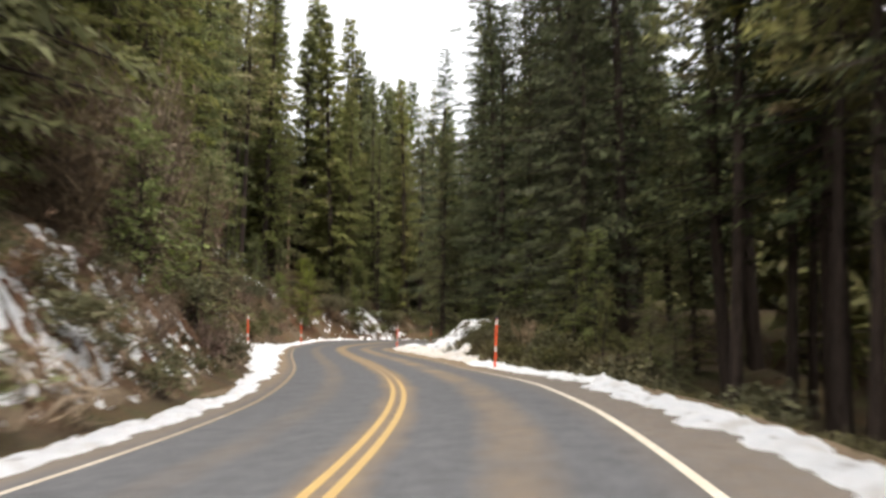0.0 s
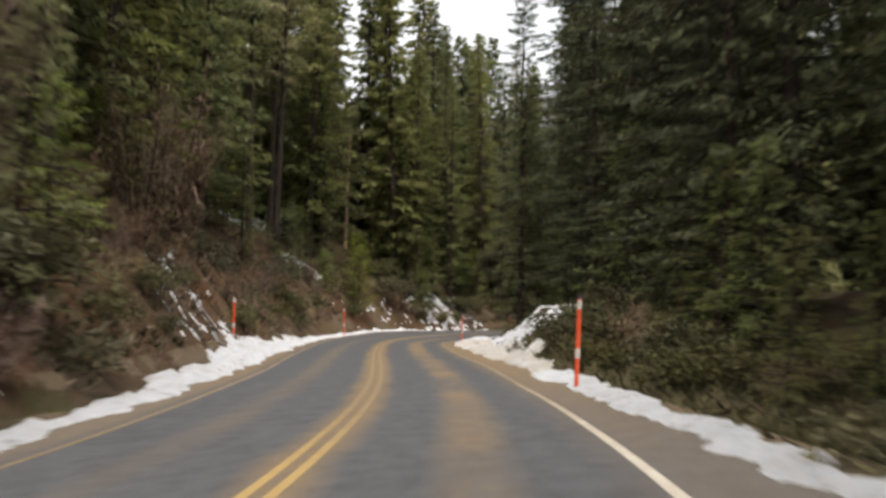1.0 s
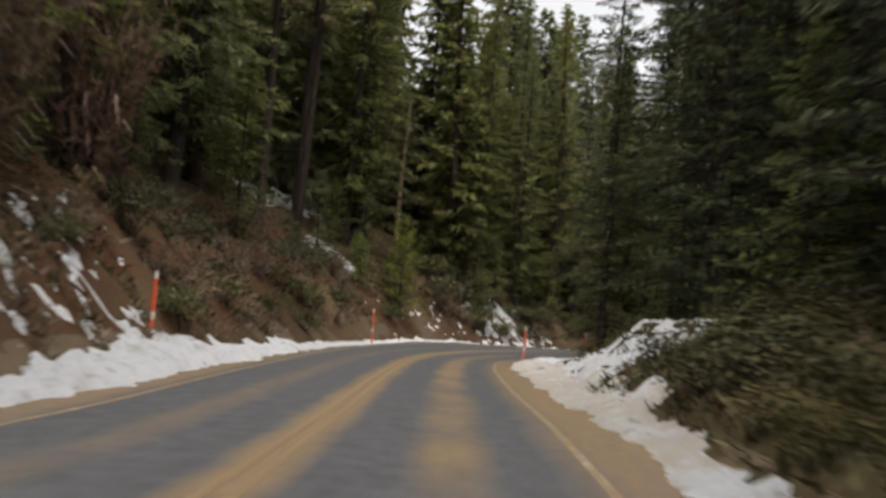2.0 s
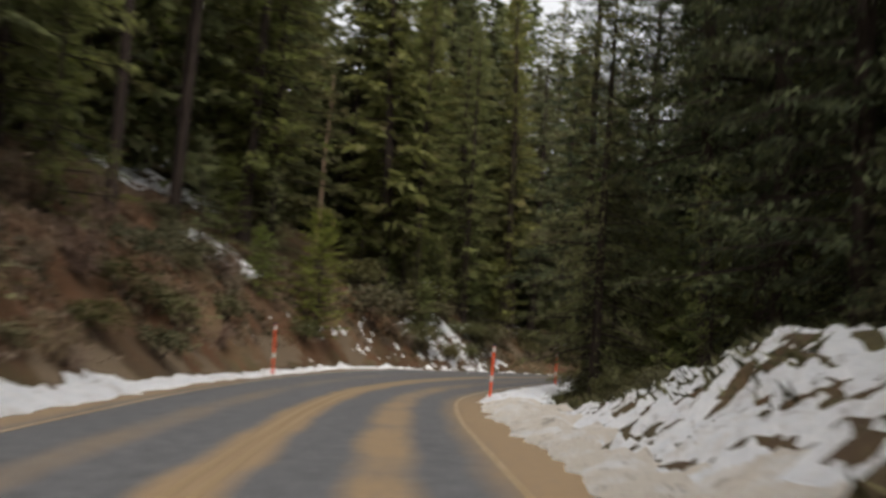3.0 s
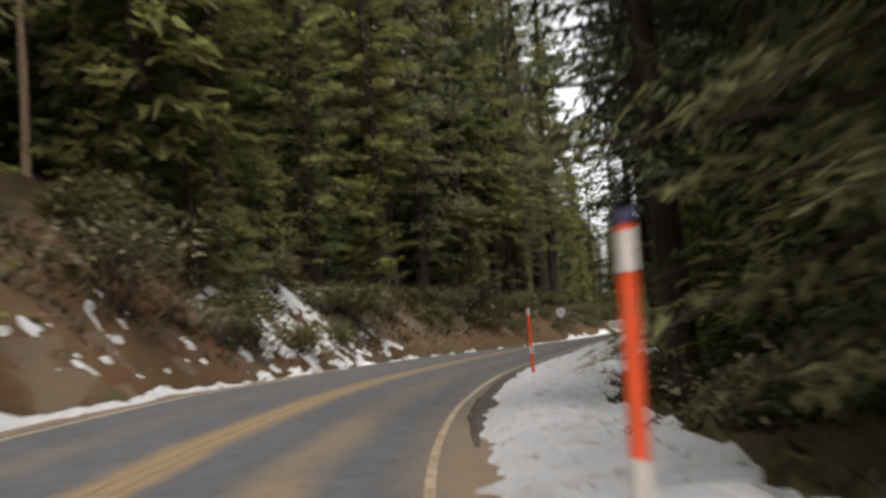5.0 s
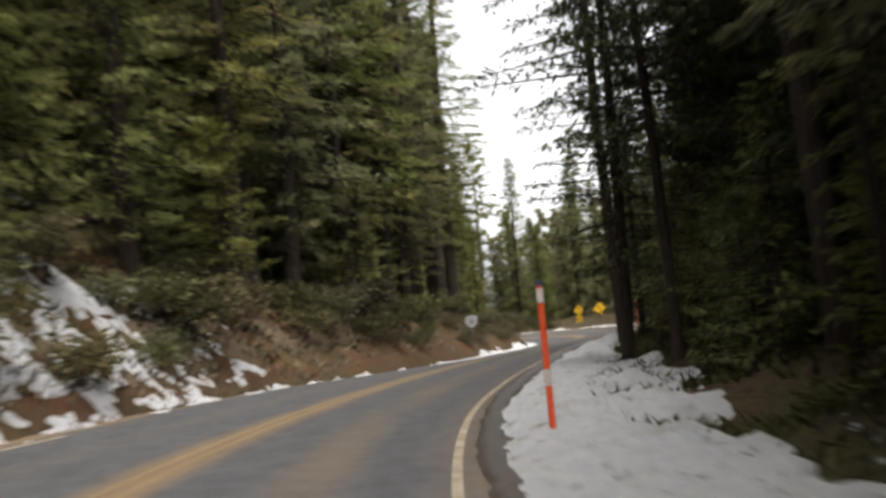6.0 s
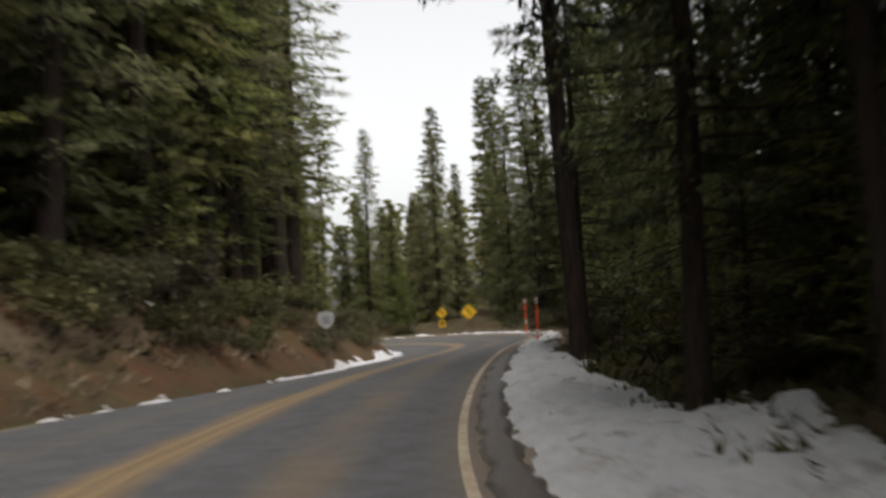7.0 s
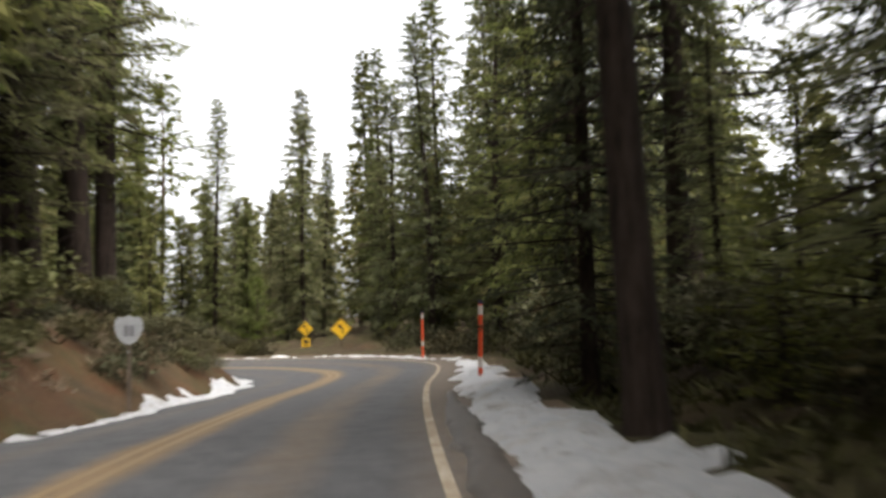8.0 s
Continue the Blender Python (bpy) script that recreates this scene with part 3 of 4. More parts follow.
def conifer(name, label, tall, seed, clear=0.1, spread=0.17, per_metre=4.5, count=40, size=0.52, droop=0.18, girth=0.011, needles=None, bark=None, gap=0.0, blunt=0.75, slim=0.17):
    rng = np.random.default_rng(seed)
    tree = tagged(new(name), label, "tree")
    bend = rng.uniform(-0.012, 0.012, 4) * tall

    def axis(h):
        t = h / tall
        return (bend[0] * t + bend[1] * math.sin(t * 4), bend[2] * t + bend[3] * math.sin(t * 4 + 1), h)
    r0 = girth * tall
    hs = [-0.6, 0.0, 0.03 * tall, 0.1 * tall, 0.25 * tall, 0.45 * tall, 0.65 * tall, 0.85 * tall, tall]
    rs = [1.5, 1.35, 1.08, 0.98, 0.86, 0.68, 0.46, 0.2, 0.02]
    v, f = tube([axis(h) for h in hs], [r0 * r for r in rs], 9)
    part("trunk", v, f, bark or BARK, tree, smooth=True)
    bv, bf, cv, cf = [], [], [], []
    h, turn = clear * tall, rng.uniform(0, 6)
    while h < tall * 0.985:
        t = (h / tall - clear) / (1 - clear)
        shape = min(1.0, t / 0.15 + 0.45) * (1 - t) ** blunt
        reach = max(0.4, spread * tall * shape * rng.uniform(0.6, 1.25) + 0.3)
        turn += 2.4 + rng.uniform(-0.5, 0.5)
        if rng.random() > gap:
            a = axis(h)
            lift = rng.uniform(-0.15, 0.2) + 0.35 * t
            b = (a[0] + math.cos(turn) * reach, a[1] + math.sin(turn) * reach, a[2] + lift * reach)
            if reach > 1.0:
                limb(bv, bf, a, (b[0], b[1], b[2] - droop * reach), 0.012 * reach + 0.01)
            sprays(rng, a, b, max(6, int(count * (0.4 + 0.6 * reach / (spread * tall)))), size * (0.6 + 0.4 * min(1, reach / 2.5)), droop, slim, cv, cf)
        h += rng.uniform(0.6, 1.4) / per_metre * (0.6 if t > 0.75 else 1.0)
    for _ in range(int(clear * tall * 2.0)):  # bare stubs below the crown
        h = rng.uniform(0.4 * clear, clear) * tall
        a, w, ln = axis(h), rng.uniform(0, 6.28), rng.uniform(0.4, 1.8)
        limb(bv, bf, a, (a[0] + math.cos(w) * ln, a[1] + math.sin(w) * ln, a[2] - rng.uniform(0, 0.5) * ln), 0.02)
    part("branchwork", bv, bf, bark or BARK, tree, kind="stuff")
    part("crown", cv, cf, needles or FIR, tree, kind="stuff")
    return tree


def shrub(name, label, wide, tall, seed, leaves, count=540, size=0.17):
    rng = random.Random(seed)
    bush = tagged(new(name), label, "shrub")
    bv, bf, cv, cf = [], [], [], []
    lobes = [(rng.uniform(-0.3, 0.3) * wide, rng.uniform(-0.3, 0.3) * wide, rng.uniform(0.45, 0.7) * tall, rng.uniform(0.24, 0.4) * wide) for _ in range(7)]
    for x, y, z, r in lobes:
        limb(bv, bf, (x * 0.15, y * 0.15, -0.15), (x, y, z), 0.03)
        for _ in range(count // 7):
            w, e = rng.uniform(0, 6.28), math.asin(rng.uniform(-0.55, 1))
            q = r * rng.uniform(0.55, 1.12)
            p = np.array((x + q * math.cos(w) * math.cos(e), y + q * math.sin(w) * math.cos(e), max(0.05, z + q * math.sin(e) * 0.8)))
            way = np.array((math.cos(w), math.sin(w), rng.uniform(-0.2, 1.0))) + np.array([rng.uniform(-0.7, 0.7) for _ in range(3)])
            way = way / np.linalg.norm(way) * size * rng.uniform(0.7, 1.6)
            wd = np.cross(way, (rng.uniform(-1, 1), rng.uniform(-1, 1), 1.0)) * rng.uniform(0.25, 0.45)
            o = len(cv)
            cv += [tuple(p - wd), tuple(p + wd), tuple(p + way)]
            cf.append((o, o + 1, o + 2))
    part("stemwork", bv, bf, BARK, bush, kind="stuff")
    part("foliage", cv, cf, leaves, bush, kind="stuff")
    return bush


def brush(name, label, wide, tall, seed, stems=16, twig=0.42, category="shrub"):
    """Leafless brush: many thin twigs from a few stems."""
    rng = np.random.default_rng(seed)
    bush = tagged(new(name), label, category)
    bv, bf, cv, cf = [], [], [], []
    for _ in range(stems):
        w, r = rng.uniform(0, 6.28), rng.uniform(0.15, 0.5) * wide
        a, b = (math.cos(w) * 0.1, math.sin(w) * 0.1, -0.1), (math.cos(w) * r, math.sin(w) * r, rng.uniform(0.5, 1.0) * tall)
        limb(bv, bf, a, b, 0.008 + 0.004 * tall)
        sprays(rng, a, b, 46, twig, -0.1, 0.04, cv, cf)
    part("stemwork", bv, bf, BARK, bush, kind="stuff")
    part("twigwork", cv, cf, DRY, bush, kind="stuff")
    return bush


def both(name, label, tall, seed, clear, spread, **more):
    """A tree finely built for the road's side, and the same tree in fewer, larger sprays for the depth of the woods."""
    per = more.pop("per_metre", 4.5) * 1.35
    fine = more.pop("fine", 1.0)
    return (conifer(name, label, tall, seed, clear, spread, per, count=int(62 * fine), size=0.42 / fine ** 0.5, slim=0.25 / fine ** 0.3, **more),
            conifer(name, label, tall, seed, clear, spread, per * 0.8, count=28, size=0.76, slim=0.32, **more))


KINDS = [both("fir_tree", "tall dark green fir with branches down to the ground", 27, 1, 0.05, 0.135),
         both("fir_tree", "slender dark green fir among the woods", 31, 2, 0.10, 0.11),
         both("fir_tree", "broad olive-green fir with drooping branches", 23, 3, 0.04, 0.165, droop=0.3),
         both("fir_tree", "tall fir with thin dry lower branches", 29, 4, 0.18, 0.125, per_metre=4.0, gap=0.12),
         both("pine_tree", "tall pine with a bare reddish trunk and open crown", 28, 5, 0.34, 0.14, per_metre=3.2, needles=PINE, bark=BARK_RED, gap=0.1, blunt=0.6),
         both("pine_tree", "olive-green pine with dense branches", 21, 6, 0.10, 0.165, per_metre=4.4, needles=PINE, blunt=0.6),
         both("pine_tree", "slim pine with a bare dark trunk", 25, 7, 0.42, 0.12, per_metre=3.2, needles=PINE, gap=0.1, girth=0.008),
         both("hemlock_tree", "big old fir with needles toned for shade and a thick dark trunk", 30, 13, 0.14, 0.13, per_metre=3.8, fine=1.9, girth=0.0085, needles=SHADED_FIR),
         both("hemlock_tree", "big old fir with needles toned for shade and a bare dark lower trunk", 32, 14, 0.24, 0.13, per_metre=3.6, fine=1.9, gap=0.08, girth=0.0068, needles=SHADED_FIR),
         both("hemlock_tree", "dark green fir toned for shade, with boughs drooping to the ground", 26, 18, 0.06, 0.15, droop=0.3, fine=1.8, needles=SHADED_FIR),
         both("hemlock_tree", "tall fir toned for shade, with a bare stem", 30, 19, 0.20, 0.125, per_metre=4.0, fine=1.8, gap=0.1, girth=0.009, needles=SHADED_FIR)]
NEAR, DEEP = [k[0] for k in KINDS], [k[1] for k in KINDS]
TALL = dict(zip(NEAR + DEEP, [27, 31, 23, 29, 28, 21, 25, 30, 32, 26, 30] * 2))
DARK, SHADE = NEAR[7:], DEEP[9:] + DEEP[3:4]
# the same firs with finer needles, for those that stand closest to the road
CLOSE = {0: conifer("hemlock_tree", "tall dark green fir toned for shade, with branches down to the snow", 27, 16, 0.05, 0.135, 6.2, count=120, size=0.32, slim=0.16, needles=SHADED_FIR),
         2: conifer("fir_tree", "broad olive-green fir with drooping branches beside the snow", 23, 17, 0.04, 0.165, 6.2, count=120, size=0.32, slim=0.16, droop=0.3)}
FINE = {k: conifer("fir_tree", text, tall, 40 + k, clear, spread, 6.0, count=105, size=0.29, slim=0.18)
        for k, text, tall, clear, spread in ((0, "tall dense fir above the red bank", 27, 0.08, 0.12), (1, "slender tall fir above the red bank", 31, 0.16, 0.10), (3, "tall fir with a bare lower stem above the bank", 29, 0.28, 0.115))}
TALL.update({FINE[0]: 27, FINE[1]: 31, FINE[3]: 29})
YOUNG = [conifer("young_pine", "small bushy green pine on the bank", 5.5, 8, 0.05, 0.30, 10.0, 72, 0.22, 0.05, needles=GREEN, blunt=0.6),
         conifer("young_fir", "small dark green fir on the slope", 7.5, 9, 0.04, 0.24, 9.0, 50, 0.27)]
BUSHES = [shrub("shrub", "rounded grey-green shrub on the bank", 2.4, 1.7, 10, SHRUB, 1150, 0.115),
          shrub("shrub", "low olive-green shrub on the bank", 1.8, 1.0, 11, SHRUB, 720, 0.10),
          brush("dry_shrub", "leafless brown brush on the slope", 2.4, 1.4, 12)]
LOW = shrub("low_brush", "dark low brush in the shade beside the road", 2.0, 1.0, 20, UNDER, 760, 0.10)

BARE = [brush("bare_tree", "small leafless brown tree on the bank", 4.2, 6.5, 15, 46, 0.8, "tree")]

wood = random.Random(77)
spots, sight_lines = [], []


def plant(kind, x, y, turn, size, lean=1.5, sink=0.2):
    spots.append((x, y))
    return copy_thing(kind, pose(x, y, float(height(x, y)[0]) - sink, wood.uniform(-lean, lean), wood.uniform(-lean, lean), turn) @ Matrix.Scale(size, 4))


def tip_at(kind, x, y, top):
    # a tree whose tip stands at a given height
    return plant(kind, x, y, wood.uniform(0, 360), (top - float(height(x, y)[0])) / TALL[kind], 0.4)


# sky gaps fitted to the camera's view: from a camera place, along a bearing, to another bearing
SKY_GAPS = [(0.2, 116.0, 12.5, 23.5, 30.0, 90.0), (0.8, 8.0, 15.0, 18.5, 20.0, 75.0), (1.0, 16.6, 14.5, 18.5, 12.0, 75.0), (0.2, 116.0, 45.0, 52.0, 8.0, 80.0), (-3.2, 54.0, 7.8, 11.2, 20.0, 110.0), (-4.2, 61.6, 10.5, 13.5, 14.0, 100.0)]


def in_sky_gap(x, y):
    for ax, ay, lo, hi, off, end in SKY_GAPS:
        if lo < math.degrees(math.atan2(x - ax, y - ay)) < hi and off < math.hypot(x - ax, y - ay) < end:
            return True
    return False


def scatter(kinds, box, us, ss, many, apart, lo=0.85, hi=1.15, lean=2.0):
    """Plants in a stretch of the plan, so far from the road and from one another."""
    made = 0
    for _ in range(many * 25):
        x, y = wood.uniform(box[0], box[1]), wood.uniform(box[2], box[3])
        s, u = (float(q[0]) for q in locate(x, y))
        if not (us[0] <= u <= us[1] and ss[0] <= s <= ss[1]) or any((x - a) ** 2 + (y - b) ** 2 < apart * apart for a, b in spots):
            continue
        # tall trees are left out of the camera's sky gaps and sight lines
        if lo * TALL.get(kinds[0], 0) > 9 and (in_sky_gap(x, y) or any((x - a) ** 2 + (y - b) ** 2 < 5.0 for a, b in sight_lines)):
            continue
        plant(wood.choice(kinds), x, y, wood.uniform(0, 360), wood.uniform(lo, hi), lean)
        made += 1
        if made == many:
            break


# the spires seen over the road's first bend, and those beyond the last
tip_at(DEEP[1], -14.4, 130.0, 43.5)
tip_at(DEEP[1], -6.4, 140.0, 37.5)
tip_at(DEEP[0], -12.6, 146.0, 38.0)
tip_at(DEEP[3], 27.5, 190.0, 22.2)
for x, y, k, top in ((-15.8, 118.0, 0, 41.0), (-18.2, 124.0, 1, 45.0), (-13.4, 109.0, 1, 36.0), (-11.5, 133.0, 2, 27.0), (-8.6, 128.5, 0, 26.0), (-4.6, 132.5, 2, 27.5), (-1.2, 136.5, 0, 29.0), (-9.5, 137.0, 0, 29.0)):
    tip_at(DEEP[k], x, y, top)
tip_at(DEEP[1], 27.4, 176.0, 21.5)
tip_at(NEAR[0], 22.4, 158.5, 18.0)
tip_at(NEAR[2], 24.2, 161.0, 20.0)
# the row of big firs close to the snow
for x, y, k in ((7.2, 123.9, 8), (8.2, 117.5, 8), (5.5, 109.5, 7), (10.5, 121.0, 8), (13.5, 131.0, 7), (3.4, 104.5, 8), (-0.7, 92.5, 7), (18.5, 139.0, 7), (1.8, 99.0, 7)):
    plant(NEAR[k], x, y, wood.uniform(0, 360), wood.uniform(0.85, 1.0), 1.5)
# firs with boughs to the ground behind them
for x, y, k, size in ((9.0, 120.6, 2, 0.6), (9.2, 128.0, 0, 0.45), (6.6, 115.2, 2, 0.6), (12.4, 128.4, 2, 0.32), (4.9, 106.8, 0, 0.7), (3.6, 101.4, 2, 0.6), (7.6, 112.4, 2, 0.7), (13.6, 124.5, 0, 0.8), (10.8, 116.0, 0, 0.8), (8.4, 107.5, 2, 0.5), (6.0, 100.5, 0, 0.42), (3.6, 93.0, 2, 0.42), (12.2, 120.5, 2, 0.8)):
    plant(CLOSE[k], x, y, wood.uniform(0, 360), size, 2.0)
# firs whose low boughs reach towards the road
for x, y, k, size in ((5.0, 60.5, 0, 0.75), (3.4, 66.0, 0, 0.8), (3.2, 71.5, 0, 0.9), (-0.8, 84.5, 2, 0.8), (0.2, 91.0, 0, 0.55), (2.3, 96.0, 0, 0.38), (6.4, 54.0, 0, 0.9), (5.6, 47.0, 0, 0.85), (5.6, 41.5, 0, 0.6)):
    plant(CLOSE[k], x, y, wood.uniform(0, 360), size, 2.0)
# the dark young fir and the shrubs on the bank that the road rounds
plant(YOUNG[0], -14.2, 94.8, 40, 0.95, 2)
plant(YOUNG[0], -13.3, 92.6, 140, 1.0, 2)
plant(BUSHES[0], -12.6, 101.6, 10, 1.5, 3)
plant(BUSHES[0], -14.0, 104.5, 100, 1.2, 3)
plant(BUSHES[1], -13.5, 90.2, 200, 1.0, 3)
# tall firs on the hillside inside the first bend
for st, u, k, size in ((82, -10.5, 6, 1.15), (87, -10.0, 6, 1.2), (90, -11.5, 6, 1.25), (94, -9.8, 1, 1.0), (98, -11.0, 0, 1.15), (102, -13.0, 1, 1.0), (76, -11.5, 0, 1.1), (108, -16.5, 3, 1.0), (70, -10.0, 1, 0.95), (64, -11.5, 3, 1.05)):
    x, y = (float(q) for q in road_xy(st, u))
    plant(NEAR[k], x, y, wood.uniform(0, 360), size, 1.0)
# tall firs on the left where the road swings right
for x, y, k, size in ((-6.2, 124.5, 1, 0.95), (-4.2, 129.0, 0, 1.05), (-1.6, 133.5, 3, 1.0), (0.4, 138.0, 1, 0.9), (2.6, 143.0, 0, 0.95), (-3.5, 137.0, 1, 1.0), (-0.5, 144.0, 3, 0.95), (4.9, 147.6, 1, 1.15), (1.6, 140.8, 0, 1.0), (3.2, 146.0, 1, 0.95), (1.0, 148.0, 0, 1.0), (4.8, 152.0, 3, 0.9), (2.2, 152.5, 1, 1.0), (6.3, 150.5, 1, 1.05), (-1.2, 140.0, 0, 1.0)):
    plant(FINE[k], x, y, wood.uniform(0, 360), size, 1.0)
for x, y, k, top in ((13.0, 198.0, 0, 36.0), (15.4, 206.0, 1, 40.0), (11.0, 203.0, 3, 36.0)):
    tip_at(DEEP[k], x, y, top)
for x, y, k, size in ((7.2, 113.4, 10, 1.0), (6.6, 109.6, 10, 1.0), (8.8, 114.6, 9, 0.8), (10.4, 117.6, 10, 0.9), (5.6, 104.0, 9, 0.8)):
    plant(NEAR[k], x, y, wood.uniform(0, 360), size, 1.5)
plant(NEAR[6], 1.4, 100.4, 120, 0.36, 2)
plant(NEAR[7], 3.4, 114.4, 30, 0.62, 1.5)
plant(NEAR[8], 3.4, 111.3, 200, 0.6, 1.5)
# firs and brush behind the snow at the last bend
for x, y, k, size in ((24.0, 154.5, 0, 0.75), (26.5, 159.0, 2, 0.85), (22.8, 149.0, 2, 0.8), (21.0, 144.5, 0, 0.85), (28.0, 153.0, 3, 0.85), (25.5, 147.0, 1, 0.8), (23.5, 164.5, 5, 0.7), (29.5, 163.0, 0, 0.75), (20.5, 170.5, 2, 0.6), (16.0, 172.5, 0, 0.55), (25.0, 169.0, 0, 0.65)):
    plant(NEAR[k], x, y, wood.uniform(0, 360), size, 1.5)
for x, y, k, size in ((14.0, 133.5, 0, 1.3), (15.4, 136.8, 0, 1.5), (13.4, 130.6, 1, 1.4), (17.2, 140.0, 0, 1.3), (18.6, 143.2, 1, 1.5)):
    plant(BUSHES[k], x, y, wood.uniform(0, 360), size, 4)
# low firs that close the view beyond the last bend
for x, y, k in ((12.0, 171.5, 0), (14.2, 173.5, 2), (16.2, 176.0, 0), (13.0, 177.5, 1), (17.6, 180.0, 2), (19.4, 178.0, 0), (15.2, 183.0, 1), (20.4, 184.0, 0), (22.6, 188.0, 2), (11.0, 181.0, 0), (9.8, 174.5, 2), (17.8, 186.5, 0)):
    plant(DEEP[k], x, y, wood.uniform(0, 360), wood.uniform(0.28, 0.4), 1.5)
# a line from the camera to the dead trunk, kept free of plants to show it
lane = [(-12.6 - 0.305 * k, 94.0 + k) for k in range(20)]
spots += lane
sight_lines += [(cx + (-22.1 - cx) * k, cy + (92.5 - cy) * k) for cx, cy in ((1.0, 16.6), (-2.4, 46.5), (-3.2, 54.0)) for k in np.arange(0.6, 1.05, 0.03)]  # and lines from the camera to the snow on the hillside
spots += [(1.0 - 12.1 * k + side, 16.6 + 38.0 * k) for k in np.arange(0.55, 1.03, 0.02) for side in (-1.1, -0.4, 0.4, 1.1)]  # and from the camera to the first pole on the bank
spots += [(16.6 + 0.3 * k, 157.0 + 1.2 * k) for k in range(8)]  # and towards the signs, so that the camera sees them
spots += [(sx - 0.39 * d + w, sy - 0.92 * d) for sx, sy in ((19.0, 161.3), (18.8, 165.6)) for d in range(0, 12) for w in (-0.9, -0.3, 0.3, 0.9)]
# woods on the hillside above the road
scatter(NEAR[:4] + NEAR[5:6], (-30, 10, 0, 160), (-12, -9.5), (6, 118), 22, 2.6)
scatter(DEEP[:4] + DEEP[5:6], (-30, 10, 0, 160), (-16, -12), (6, 118), 22, 2.4)
scatter(DEEP[:4], (-14, 1.5, 126, 152), (-24, -11), (112, 156), 12, 1.6, 0.95, 1.1)
scatter(list(FINE.values()) + NEAR[5:6], (-30, 12, 110, 165), (-13, -6.6), (112, 156), 18, 2.3, 0.7, 1.05)
scatter(DEEP[:7], (-60, 0, 0, 180), (-45, -14.5), (0, 170), 84, 2.8)
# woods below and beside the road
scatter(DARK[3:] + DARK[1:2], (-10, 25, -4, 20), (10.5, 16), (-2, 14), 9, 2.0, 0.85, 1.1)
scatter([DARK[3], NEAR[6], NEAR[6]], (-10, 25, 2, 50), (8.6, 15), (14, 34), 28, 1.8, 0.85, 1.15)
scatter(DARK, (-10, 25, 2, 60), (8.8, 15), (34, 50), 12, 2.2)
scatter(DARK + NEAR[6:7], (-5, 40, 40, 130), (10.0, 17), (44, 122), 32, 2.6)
scatter(NEAR[:4] + NEAR[6:7], (-5, 40, 110, 160), (10.0, 17), (130, 160), 4, 3.4)
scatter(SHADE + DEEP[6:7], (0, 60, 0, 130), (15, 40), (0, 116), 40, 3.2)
scatter(DEEP[:7], (0, 60, 110, 170), (17, 40), (116, 160), 6, 4.0)
# woods beyond the last bend
scatter(DEEP[:6], (-30, 60, 150, 215), (9, 40), (140, 204), 60, 2.4, 0.5, 0.75)
scatter(DEEP[:4], (5, 60, 150, 205), (8, 40), (140, 204), 30, 1.7, 0.33, 0.45)
scatter(DEEP[:6], (-30, 30, 140, 170), (-30, -8), (146, 204), 24, 2.6, 0.5, 0.8)
# young trees and brush
scatter(BARE, (-30, 5, 8, 70), (-12, -7.6), (26, 62), 16, 1.5, 0.6, 1.1, 6)
scatter(BUSHES[1:], (-30, 5, 15, 80), (-9.0, -5.3), (18, 80), 40, 0.9, 0.6, 1.1, 6)
scatter(YOUNG, (-30, 10, 95, 150), (-10, -5.6), (104, 142), 26, 1.2, 0.6, 1.2, 3)
scatter(YOUNG, (-30, 5, 20, 150), (-11, -6.4), (20, 146), 26, 1.5, 0.6, 1.1, 3)
scatter(BUSHES[1:] + BUSHES[2:], (-30, 5, 40, 110), (-11.5, -6.2), (46, 100), 46, 0.8, 0.6, 1.15, 6)
scatter(BUSHES, (-30, 5, 5, 150), (-9.5, -5.2), (5, 108), 50, 1.0, 0.6, 1.2, 6)
scatter(BUSHES[:2], (-30, 15, 100, 155), (-6.6, -4.5), (104, 138), 34, 0.9, 0.7, 1.3, 6)
scatter(BUSHES[:2], (-10, 15, 130, 160), (-7.5, -3.6), (126, 153), 34, 0.7, 0.4, 0.75, 6)
scatter(BUSHES, (-30, 15, 100, 155), (-9, -4.4), (104, 150), 46, 1.0, 0.6, 1.1, 6)
scatter(BUSHES[2:], (-10, 15, 30, 60), (5.8, 8.0), (37, 48), 7, 0.8, 0.6, 0.9, 6)
scatter(BUSHES[1:2], (-10, 15, 70, 100), (7.2, 10), (72, 100), 12, 1.1, 0.7, 1.2, 6)
scatter(YOUNG[1:], (-10, 15, 0, 50), (6.6, 9.5), (30, 44), 8, 1.2, 0.35, 0.8, 5)
scatter(NEAR[:3], (-10, 20, 5, 50), (8.5, 13), (34, 46), 6, 1.8, 0.3, 0.45, 3)
scatter(YOUNG, (-10, 40, 40, 160), (8.2, 14), (46, 155), 24, 1.6, 0.5, 1.0, 4)
scatter(YOUNG, (-5, 30, 84, 135), (8.3, 13), (84, 134), 40, 1.1, 0.6, 1.05, 4)
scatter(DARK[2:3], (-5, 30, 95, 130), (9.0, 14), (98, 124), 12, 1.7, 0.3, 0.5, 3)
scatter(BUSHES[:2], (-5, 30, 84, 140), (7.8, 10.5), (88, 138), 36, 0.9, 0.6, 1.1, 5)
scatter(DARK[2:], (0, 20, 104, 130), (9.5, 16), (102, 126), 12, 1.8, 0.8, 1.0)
scatter(BUSHES[:2] + YOUNG, (0, 30, 110, 150), (7.4, 10.5), (114, 142), 34, 0.9, 0.45, 0.9, 5)
scatter([LOW], (-5, 14, 34, 54), (5.4, 8.4), (38, 51), 34, 0.45, 0.5, 0.8, 6)
